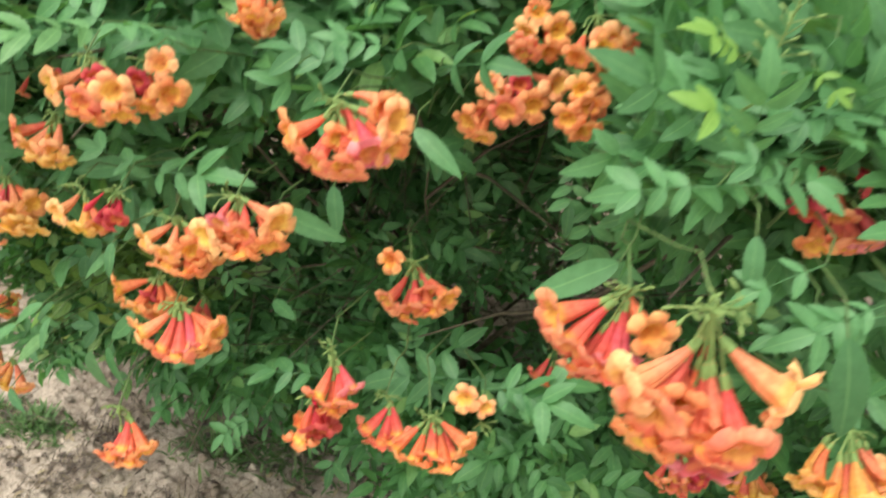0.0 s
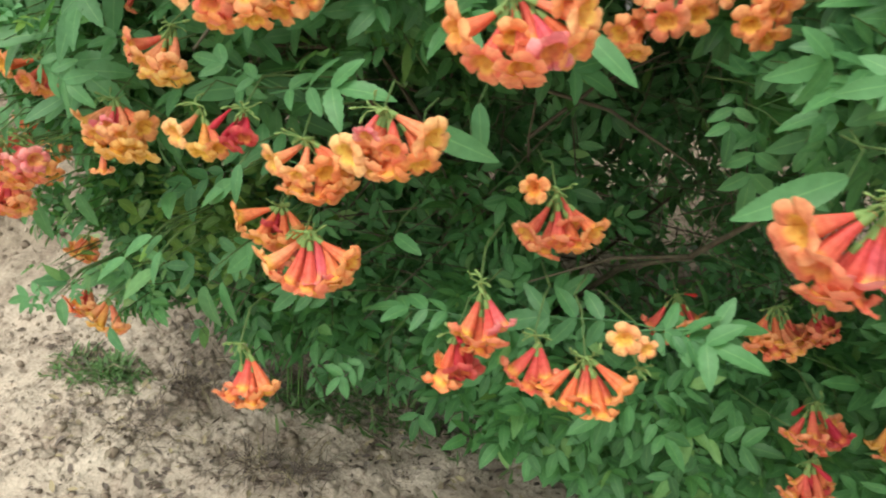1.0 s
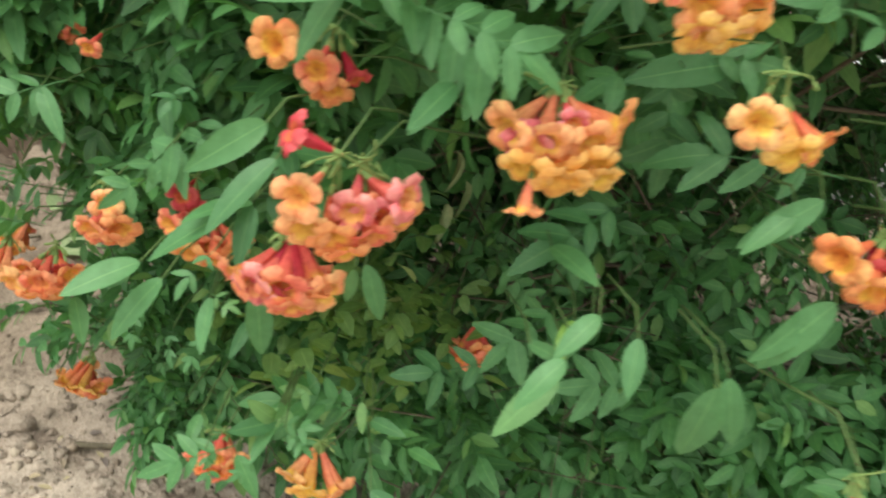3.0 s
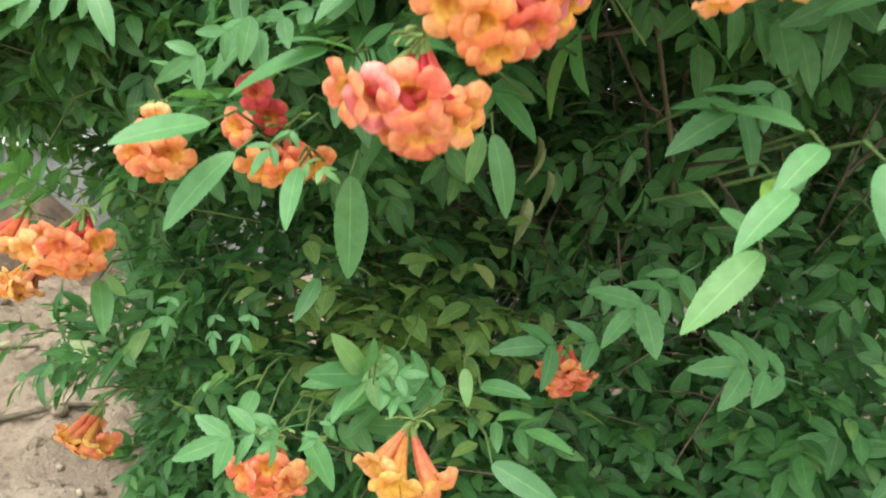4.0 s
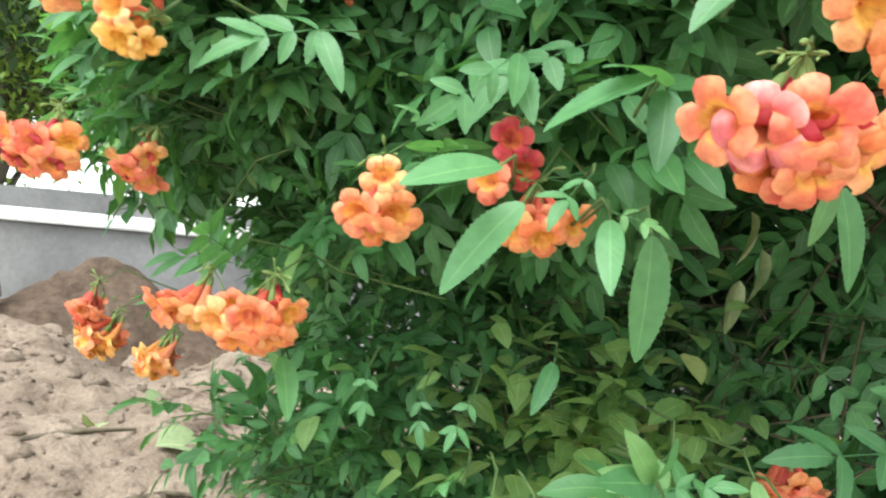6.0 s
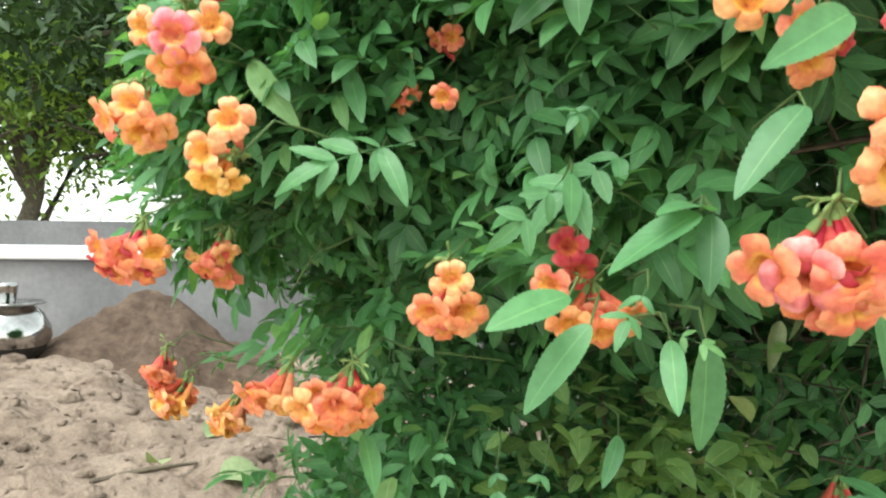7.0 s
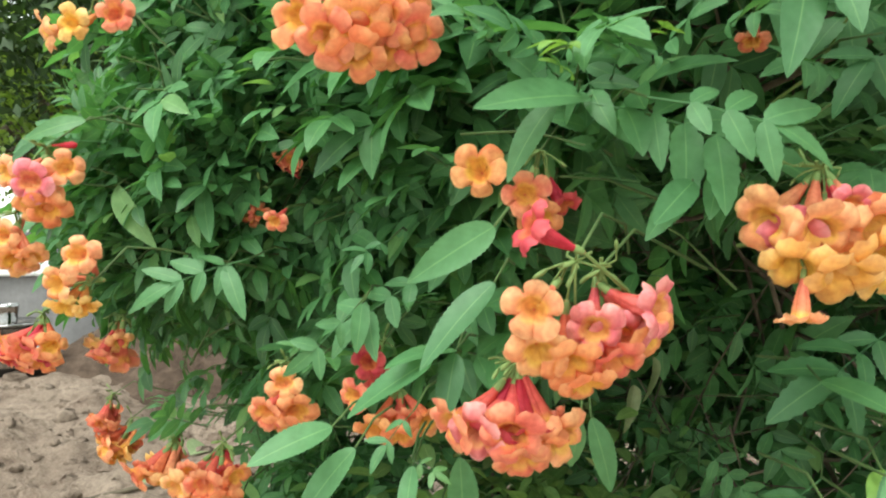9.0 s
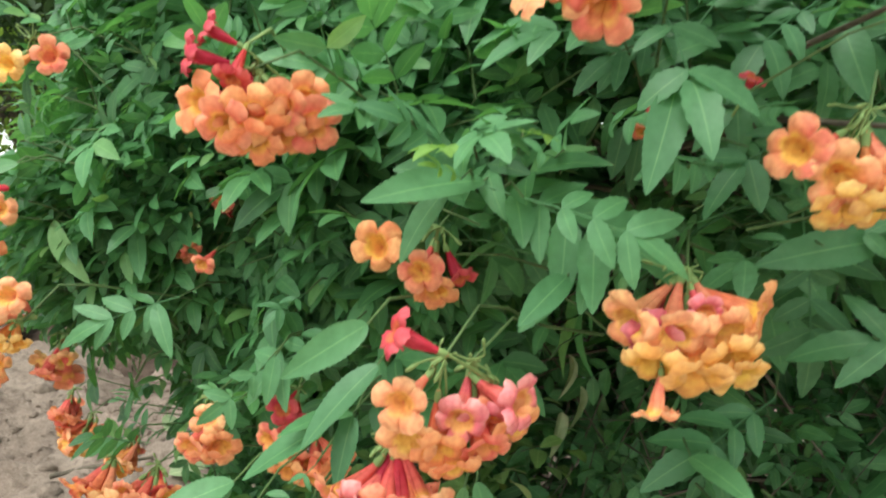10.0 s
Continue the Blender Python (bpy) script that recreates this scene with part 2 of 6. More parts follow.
def tube_arrays(points, radii, sides=6):
    """Corners and quads of a tube through points."""
    points = [Vector(p) for p in points]
    verts, quads = [], []
    for i, p in enumerate(points):
        d = (points[min(i + 1, len(points) - 1)] - points[max(i - 1, 0)]).normalized()
        a = d.cross((0.31, 0.17, 0.94) if abs(d.z) < 0.9 else (1, 0.2, 0)).normalized()
        c = d.cross(a)
        for k in range(sides):
            w = 2 * math.pi * k / sides
            verts.append(p + radii[i] * (math.cos(w) * a + math.sin(w) * c))
        if i:
            for k in range(sides):
                n = (k + 1) % sides
                quads.append(((i - 1) * sides + k, (i - 1) * sides + n, i * sides + n, i * sides + k))
    return np.array([tuple(v) for v in verts]), np.array(quads)


class Pile:
    """Gathers arrays of corners and quads into one mesh."""

    def __init__(self):
        self.v, self.q, self.u, self.n = [], [], [], 0

    def add(self, v, q, u=None):
        self.v.append(v)
        self.q.append(np.asarray(q) + self.n)
        self.u.append(np.zeros((len(v), 2)) + (0.25, 0.5) if u is None else u)
        self.n += len(v)

    def arrays(self):
        return np.concatenate(self.v), np.concatenate(self.q), np.concatenate(self.u)

    def mesh(self, name, mat, smooth=True):
        me = quads_mesh(name, *self.arrays(), smooth)
        me.materials.append(mat)
        return me


def lumpy(rng, centre, size, sides=6, rings=4):
    """A small uneven stone."""
    verts, quads = [], []
    for i in range(rings + 1):
        a = math.pi * i / rings
        for k in range(sides):
            w = 2 * math.pi * k / sides
            r = 0.6 + 0.7 * rng.random()
            verts.append((math.sin(a) * math.cos(w) * r, math.sin(a) * math.sin(w) * r, math.cos(a) * r))
            if i < rings:
                n = (k + 1) % sides
                quads.append((i * sides + k, (i + 1) * sides + k, (i + 1) * sides + n, i * sides + n))
    return np.array(verts) * size + centre, np.array(quads)


# ---------------------------------------------------------------- leaves


def leaflet(rows, length, width, serrate, fold, droop, twist=0.0):
    """A pointed, folded leaflet along +x from its stalk."""
    v, u, q = [], [], []
    for i in range(rows + 1):
        s = i / rows
        half = width * 2.0 * max(s, 0.0) ** 0.62 * max(1 - s, 0.0) ** 0.85 * 0.72 + 0.0004
        if serrate and 0 < i < rows:
            half *= (1.02 if i % 2 else 0.94) if rows > 20 else (1.04 if i % 2 else 0.91)
        z = -droop * length * s * s
        for side, across in ((-1, 0.0), (0, 0.5), (1, 1.0)):
            v.append((length * s, side * half, z + abs(side) * half * fold + side * half * twist * s))
            u.append((across, s))
        if i:
            a, c = 3 * (i - 1), 3 * i
            q += [(a, a + 1, c + 1, c), (a + 1, a + 2, c + 2, c + 1)]
    return np.array(v), np.array(q), np.array(u)


def turned(v, yaw, pitch, roll, at):
    m = np.array(Euler((roll, pitch, yaw)).to_matrix())
    return v @ m.T + at


def compound_leaf(seed, pairs, rows, sides, length=0.105):
    """A pinnate leaf: a drooping stalk with pairs of leaflets and a larger one at its tip."""
    rng = random.Random(seed)
    pile = Pile()
    bend = rng.uniform(0.1, 0.3)

    def stalk(s):
        return np.array((length * s, 0.0, -bend * length * s * s))

    steps = (0, 0.5, 1) if rows > 5 else (0, 1)
    pile.add(*tube_arrays([stalk(s) for s in steps], (0.0013, 0.001, 0.0007)[-len(steps):], sides))
    for p in range(pairs):
        s = 0.36 + 0.56 * p / max(pairs - 1, 1)
        for side in (-1, 1):
            l = (0.034 + 0.022 * (p + 1) / pairs) * rng.uniform(0.85, 1.15)
            v, q, u = leaflet(rows, l, 0.39 * l * rng.uniform(0.85, 1.15), rows > 5, rng.uniform(0.1, 0.35), rng.uniform(0.1, 0.4), rng.uniform(-0.3, 0.3))
            v = turned(v, side * rng.uniform(0.75, 1.15), rng.uniform(-0.1, 0.35), side * rng.uniform(-0.2, 0.5), stalk(s))
            pile.add(v, q, u)
    l = rng.uniform(0.056, 0.074)
    v, q, u = leaflet(rows, l, 0.37 * l, rows > 5, 0.2, 0.35, rng.uniform(-0.3, 0.3))
    pile.add(turned(v, rng.uniform(-0.2, 0.2), 0.3, rng.uniform(-0.3, 0.3), stalk(1.0)), q, u)
    return pile.arrays()


def frame_for(d, n):
    """Rows of axes: x along d, z near n."""
    d = d / np.linalg.norm(d)
    y = np.cross(n, d)
    y /= np.linalg.norm(y)
    return np.stack([d, y, np.cross(d, y)], 1)


FINE_LEAVES = []
for k in range(7):
    v, q, u = compound_leaf(20 + k, (3, 3, 2, 4, 3, 2, 3)[k], 12, 5)
    me = quads_mesh("leaf", v, q, u)
    me.materials.append(LEAF_NEAR)
    FINE_LEAVES.append(me)
ROUGH_LEAVES = [compound_leaf(50 + k, (3, 2, 3, 4, 3, 3)[k], 5, 3) for k in range(6)]
MID_LEAVES = [compound_leaf(70 + k, (3, 2, 3)[k], 4, 3) for k in range(3)]
FAR_LEAVES = [compound_leaf(80 + k, (3, 2, 3)[k], 2, 3) for k in range(3)]

# ---------------------------------------------------------------- ground


def ground_height(x, y):
    rise = 0.28 * min(max((y - 1.9) / 2.0, 0.0), 1.0) ** 1.3 * min(max((-x + 0.4) / 1.6, 0.0), 1.0)
    p = Vector((x, y, 0.0))
    near = 1.0 / (1.0 + 0.05 * (x * x + y * y))
    heap = 0.0
    for hx, hy, hr, hh in ((-2.35, 3.3, 0.55, 0.10), (-1.98, 4.22, 0.40, 0.04), (-1.1, 2.7, 0.5, 0.05), (-2.9, 2.6, 0.7, 0.12), (-1.85, 3.25, 0.50, 0.09), (-1.5, 3.85, 0.30, -0.12), (-1.15, 3.15, 0.25, 0.07), (-1.45, 2.75, 0.22, 0.06), (-2.1, 2.85, 0.3, 0.07)):
        heap += hh * math.exp(-(((x - hx) ** 2 + (y - hy) ** 2) / hr ** 2))
    ridge = (1.0 - abs(noise.noise(p * 4.3 + Vector((2, 5, 1)))) * 2.0) * 0.07 + (1.0 - abs(noise.noise(p * 9.0)) * 2.0) * 0.034
    rough = ridge * (0.35 + 0.65 * min(max((y - 2.0) / 0.5, 0.0), 1.0)) + 0.05 * noise.noise(p * 1.7) + 0.04 * noise.noise(p * 5.0) + 0.026 * noise.noise(p * 12.0) + 0.012 * noise.noise(p * 29.0) + 0.05 * max(0.0, noise.noise(p * 3.3 + Vector((9, 2, 4)))) * (1.0 if y > 2.3 else 0.3)
    lumps = 0.07 * (1.0 - 2.0 * abs(noise.noise(p * 2.3 + Vector((4, 8, 3))))) + 0.03 * (1.0 - 2.0 * abs(noise.noise(p * 6.1 + Vector((1, 3, 9)))))
    return rise + heap + (rough + lumps * min(max((y - 2.2) / 0.6, 0.0), 1.0)) * near


def axis(lo, a, c, hi, step):
    """Coordinates that are close together between a and c and widen outwards."""
    mid = list(np.arange(a, c, step))
    out, s, p = [], step, c
    while p < hi:
        out.append(p)
        s *= 1.25
        p += s
    left, s, p = [], step, a - step
    while p > lo:
        left.append(p)
        s *= 1.25
        p -= s
    return left[::-1] + mid + out


gx, gy = axis(-300, -3.2, 1.3, 300, 0.028), axis(-300, 0.7, 4.4, 300, 0.028)
gv = np.array([(x, y, ground_height(x, y)) for y in gy for x in gx])
nx = len(gx)
gi = np.arange(nx * len(gy)).reshape(len(gy), nx)
gq = np.stack([gi[:-1, :-1], gi[:-1, 1:], gi[1:, 1:], gi[1:, :-1]], -1).reshape(-1, 4)
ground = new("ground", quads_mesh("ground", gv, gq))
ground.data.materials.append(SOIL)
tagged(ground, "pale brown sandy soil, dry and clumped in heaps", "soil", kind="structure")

rng = random.Random(5)
pebbles = Pile()
for k in range(1100):
    x, y = rng.uniform(-1.6, 1.2), rng.uniform(0.9, 2.6)
    s = 0.003 + 0.013 * rng.random() ** 3
    pebbles.add(*lumpy(rng, (x, y, ground_height(x, y) + 0.3 * s), s, 6, 3))
tagged(new("pebbles", pebbles.mesh("pebbles", STONE)), "small brown pebbles and clods scattered on sandy soil", "pebbles", kind="stuff")
clods = Pile()
for k in range(900):
    x, y = rng.gauss(-1.9, 0.6), rng.gauss(3.1, 0.6)
    s = 0.006 + 0.034 * rng.random() ** 4
    clods.add(*lumpy(rng, (x, y, ground_height(x, y) - 0.25 * s), s * np.array((1.3, 1.1, 0.8)), 7, 4))
for k in range(2600):
    x, y = rng.gauss(-0.75, 0.42), rng.gauss(1.85, 0.34)
    s = 0.003 + 0.016 * rng.random() ** 3
    clods.add(*lumpy(rng, (x, y, ground_height(x, y) - 0.2 * s), s * np.array((1.3, 1.1, 0.8)), 6, 3))
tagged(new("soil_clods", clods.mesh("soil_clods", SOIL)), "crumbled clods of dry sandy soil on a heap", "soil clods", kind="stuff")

litter = Pile()
for k in range(2400):
    x, y = rng.gauss(-0.5, 0.6), rng.gauss(1.78, 0.28)
    if noise.noise(Vector((x, y, 0)) * 4.0) < -0.12 + rng.gauss(0, 0.12):
        continue
    l = 0.006 + 0.03 * rng.random() ** 2
    v, q, u = leaflet(3, l, 0.35 * l, False, rng.uniform(0.1, 0.9), rng.uniform(-0.5, 0.5))
    litter.add(turned(v, rng.uniform(0, 6.3), rng.uniform(-0.4, 0.1), rng.uniform(-0.5, 0.5), (x, y, ground_height(x, y) + 0.006)), q, u)
tagged(new("leaf_litter", litter.mesh("leaf_litter", LITTER)), "dry brown fallen leaves lying on the soil", "leaf litter", kind="stuff")

for k, (x, y) in enumerate(((-0.66, 1.92), (-0.68, 1.74), (-0.38, 1.71), (-0.27, 1.69), (-0.95, 1.9), (0.95, 1.9))):
    tuft = Pile()
    for j in range(80):
        a, l = rng.uniform(0, 6.3), rng.uniform(0.05, 0.15)
        bx, by = x + rng.gauss(0, 0.035), y + rng.gauss(0, 0.025)
        z = ground_height(bx, by)
        out = rng.uniform(0.5, 1.0)
        pts = [(bx, by, z - 0.005), (bx + 0.5 * l * out * math.cos(a), by + 0.5 * l * out * math.sin(a), z + 0.03), (bx + l * out * math.cos(a), by + l * out * math.sin(a), z + 0.012)]
        tuft.add(*tube_arrays(pts, (0.0014, 0.001, 0.0005), 3))
    tagged(new("dry_grass_tuft", tuft.mesh("dry_grass_tuft", LITTER)), "grey dried grass tuft rooted in sandy soil", "dry grass", group="dry grass tufts")

GRASS = leaf_material("soft_grass", (0.07, 0.14, 0.05), (0.12, 0.22, 0.08), (0.2, 0.28, 0.12), True, 0.3, 0.6)
grass = Pile()
GRASS_SPOTS = ((-0.91, 1.90, 0.06), (-0.91, 1.90, 0.06), (-0.34, 1.95, 0.09), (-0.28, 1.97, 0.09), (-0.05, 1.97, 0.12), (0.3, 1.95, 0.18))
for k in range(1500):
    c = rng.choice(GRASS_SPOTS)
    x, y = rng.gauss(c[0], c[2]), rng.gauss(c[1], 0.5 * c[2])
    l, a = rng.uniform(0.012, 0.05), rng.uniform(0, 6.3)
    v, q, u = leaflet(3, l, 0.10 * l + 0.0025, False, 0.3, rng.uniform(0.3, 0.9))
    grass.add(turned(v, a, rng.uniform(-1.4, -0.7), 0, (x, y, ground_height(x, y) - 0.004)), q, u)
tagged(new("grass", grass.mesh("grass", GRASS)), "thin soft green grass at the foot of the shrub", "grass", kind="stuff")

WITHERED = leaf_material("withered_leaf", (0.2, 0.26, 0.13), (0.27, 0.32, 0.17), (0.34, 0.36, 0.2), False, 0.2, 0.6)
for x, y, a, l in ((-1.19, 2.79, 0.4, 0.13), (-1.36, 2.86, 2.2, 0.09), (-1.30, 3.05, 1.2, 0.11), (-1.2, 2.35, 3.0, 0.08)):
    v, q, u = leaflet(8, l, 0.7 * l, False, 0.5, 0.5, 0.4)
    ob = new("fallen_leaf", quads_mesh("fallen_leaf", v, q, u))
    ob.data.materials.append(WITHERED)
    ob.matrix_world = pose(x, y, ground_height(x, y) + 0.012, 15, -12, math.degrees(a))
    tagged(ob, "pale green withered leaf curled on sandy soil", "fallen leaf", group="fallen leaves")
for pts in (((-1.35, 2.52), (-1.1, 2.6), (-0.88, 2.72)), ((-1.5, 2.75), (-1.36, 2.78), (-1.28, 2.9)), ((-0.98, 2.22), (-0.9, 2.2), (-0.8, 2.24))):
    stick = Pile()
    stick.add(*tube_arrays([(x, y, ground_height(x, y) + 0.008) for x, y in pts], (0.008, 0.007, 0.004), 7))
    tagged(new("stick", stick.mesh("stick", BARK)), "dry grey-brown stick lying on the soil", "stick", group="sticks")

# ---------------------------------------------------------------- wall and pot


def slab(bm, x0, y0, z0, x1, y1, z1, bevel=0.0):
    m = Matrix.LocRotScale(((x0 + x1) / 2, (y0 + y1) / 2, (z0 + z1) / 2), None, (x1 - x0, y1 - y0, z1 - z0))
    made = bmesh.ops.create_cube(bm, size=1.0, matrix=m)
    if bevel:
        edges = list({e for v in made["verts"] for e in v.link_edges})
        bmesh.ops.bevel(bm, geom=edges, offset=bevel, segments=2, affect="EDGES")


bm = bmesh.new()
slab(bm, -14, 4.6, -0.2, 9, 4.8, 0.79, 0.008)
wall = part("wall_low", bm, PLASTER)
wall.data.polygons.foreach_set("use_smooth", [False] * len(wall.data.polygons))
tagged(wall, "low grey plastered wall with damp stains", "wall", kind="structure")
bm = bmesh.new()
slab(bm, -14, 4.56, 0.793, 9, 4.84, 0.86, 0.01)
coping = part("coping", bm, WHITE)
coping.data.polygons.foreach_set("use_smooth", [False] * len(coping.data.polygons))
tagged(coping, "white painted coping along the low wall", "coping", kind="structure")
bm = bmesh.new()
slab(bm, -18, 6.4, -0.2, 12, 6.6, 1.02, 0.01)
rear = part("wall_rear", bm, PLASTER)
rear.data.polygons.foreach_set("use_smooth", [False] * len(rear.data.polygons))
tagged(rear, "grey weathered rear wall behind the low wall", "wall", kind="structure")


def spin(profile, sides=40):
    bm = bmesh.new()
    rings = []
    for r, z in profile:
        rings.append([bm.verts.new((r * math.cos(2 * math.pi * k / sides), r * math.sin(2 * math.pi * k / sides), z)) for k in range(sides)])
    for a, c in zip(rings, rings[1:]):
        for k in range(sides):
            n = (k + 1) % sides
            bm.faces.new((a[k], a[n], c[n], c[k]))
    return bm


DARK_SOIL, t, b = material("damp_soil", 0.95, 0.15)
damp = texture(t, 18.0, 6.0, 0.7)
t.links.new(ramp(t, damp, ((0.3, (0.05, 0.035, 0.026)), (0.55, (0.105, 0.074, 0.055)), (0.75, (0.16, 0.12, 0.088)))).outputs[0], b.inputs["Base Color"])
bump(t, b, damp, 0.9, 0.03)
mound = Pile()
hv, hq, steps = [], [], 44
for j in range(steps):
    for i in range(steps):
        x, y = -2.6 + 1.35 * i / (steps - 1), 3.7 + 0.88 * j / (steps - 1)
        w = Vector((x, y, 0))
        h = 0.30 * math.exp(-(((x + 1.90) / 0.42) ** 2 + ((y - 4.20) / 0.27) ** 2)) - 0.045
        h += 0.05 * noise.noise(w * 6.0) + 0.025 * noise.noise(w * 15.0)
        hv.append((x, y, ground_height(x, y) + h))
        if i and j:
            k = j * steps + i
            hq.append((k - steps - 1, k - steps, k, k - 1))
heap_ob = new("soil_mound", quads_mesh("soil_mound", hv, hq))
heap_ob.data.materials.append(DARK_SOIL)
tagged(heap_ob, "dark brown heap of damp soil against the low wall", "soil heap")
pot = new("metal_pot")
px, py = -2.35, 3.86
pot.location = (px, py, ground_height(px, py) + 0.025)
tagged(pot, "shiny round aluminium pot with a flared rim on a soil heap", "pot")
part("body", spin(((0.155, 0.075), (0.168, 0.105), (0.163, 0.15), (0.135, 0.2), (0.105, 0.228), (0.098, 0.235))), METAL, pot)
part("base", spin(((0.0, 0.0), (0.07, 0.003), (0.125, 0.03), (0.155, 0.073))), MATT_BLACK, pot, "matt black base")
part("rim", spin(((0.098, 0.232), (0.142, 0.24), (0.148, 0.245), (0.142, 0.25), (0.098, 0.246), (0.06, 0.25), (0.0, 0.25))), METAL, pot)
part("cup", spin(((0.036, 0.25), (0.044, 0.31), (0.046, 0.322), (0.043, 0.322), (0.04, 0.312), (0.0, 0.305))), METAL, pot, "small upturned metal cup on the lid")

# ---------------------------------------------------------------- the bush

LUMPS = (
    ((0.25, 2.40, 1.28), (1.15, 0.95, 0.48)),
    ((-0.28, 1.80, 1.16), (0.36, 0.42, 0.42)),
    ((-0.20, 2.20, 0.45), (0.55, 0.50, 0.26)),
    ((0.42, 2.10, 0.52), (0.70, 0.56, 0.38)),
    ((1.10, 1.95, 0.95), (0.75, 0.72, 0.75)),
    ((0.05, 2.42, 1.50), (0.95, 0.58, 0.30)),
    ((-0.55, 2.15, 0.72), (0.30, 0.42, 0.42)),
    ((0.22, 1.76, 1.07), (0.58, 0.50, 0.34)),
    ((-0.72, 1.78, 1.10), (0.18, 0.26, 0.36)),
    ((0.75, 1.45, 1.22), (0.35, 0.32, 0.18)),
    ((-0.50, 2.08, 1.40), (0.38, 0.42, 0.30)),
    ((0.35, 2.95, 1.05), (1.25, 0.42, 0.95)),
    ((0.55, 2.60, 1.50), (1.0, 0.40, 0.35)),
    ((-0.10, 1.54, 1.25), (0.28, 0.17, 0.13)),
    ((-0.78, 1.98, 1.12), (0.22, 0.30, 0.26)),
    ((0.14, 1.80, 0.96), (0.15, 0.18, 0.28)),
    ((-0.06, 2.02, 1.12), (0.30, 0.16, 0.26)),
    ((-0.60, 1.68, 1.12), (0.26, 0.20, 0.26)),
    ((-0.66, 1.88, 0.66), (0.15, 0.20, 0.32)),
    ((-0.22, 1.48, 1.17), (0.25, 0.20, 0.12)),
    ((0.60, 1.25, 1.16), (0.17, 0.14, 0.11)),
    ((-0.93, 1.97, 0.97), (0.10, 0.14, 0.15)),
)
bush = new("flowering_bush")
bush.location = (0.2, 2.2, 0.0)
tagged(bush, "large leafy shrub with orange trumpet flowers on sandy soil", "shrub")


def in_bush(ob):
    ob.parent = bush
    ob.matrix_parent_inverse = Matrix.Translation(-bush.location)
    return ob


CLEAR = [((0.43, 0.80, 1.25), 0.11), ((0.45, 0.93, 1.20), 0.06), ((-0.475, 1.25, 1.03), 0.045), ((-0.49, 1.19, 1.015), 0.05), ((-0.44, 1.17, 1.00), 0.045),
         ((-0.15, 1.165, 0.838), 0.05), ((0.41, 1.22, 1.07), 0.05), ((0.40, 1.235, 1.12), 0.05), ((0.63, 1.13, 1.16), 0.05), ((0.59, 1.04, 1.20), 0.05), ((0.55, 0.95, 1.23), 0.05), ((-0.31, 1.38, 0.955), 0.055), ((-0.24, 1.40, 0.93), 0.065), ((-0.16, 1.42, 0.92), 0.07), ((-0.33, 1.33, 0.88), 0.05), ((-0.28, 1.45, 0.86), 0.09), ((-0.20, 1.45, 0.80), 0.10), ((-0.24, 1.36, 0.82), 0.07), ((-0.12, 1.50, 0.83), 0.10)]  # spheres without leaves, first beside the near flowers


OPEN_SIDE = (Vector((-0.45, 0.85, 1.0)), Vector((0.15, 0.6, 1.3)))  # where the path runs past the bush


def cleared(points, margin=0.0):
    """Which of an array of points lie in a space that flowers fill."""
    points = np.asarray(points, np.float32)
    hit = np.zeros(len(points), bool)
    for c, r in CLEAR:
        hit |= ((points - np.array(c, np.float32)) ** 2).sum(1) < (r + margin) ** 2
    return hit


# ---------------------------------------------------------------- flowers


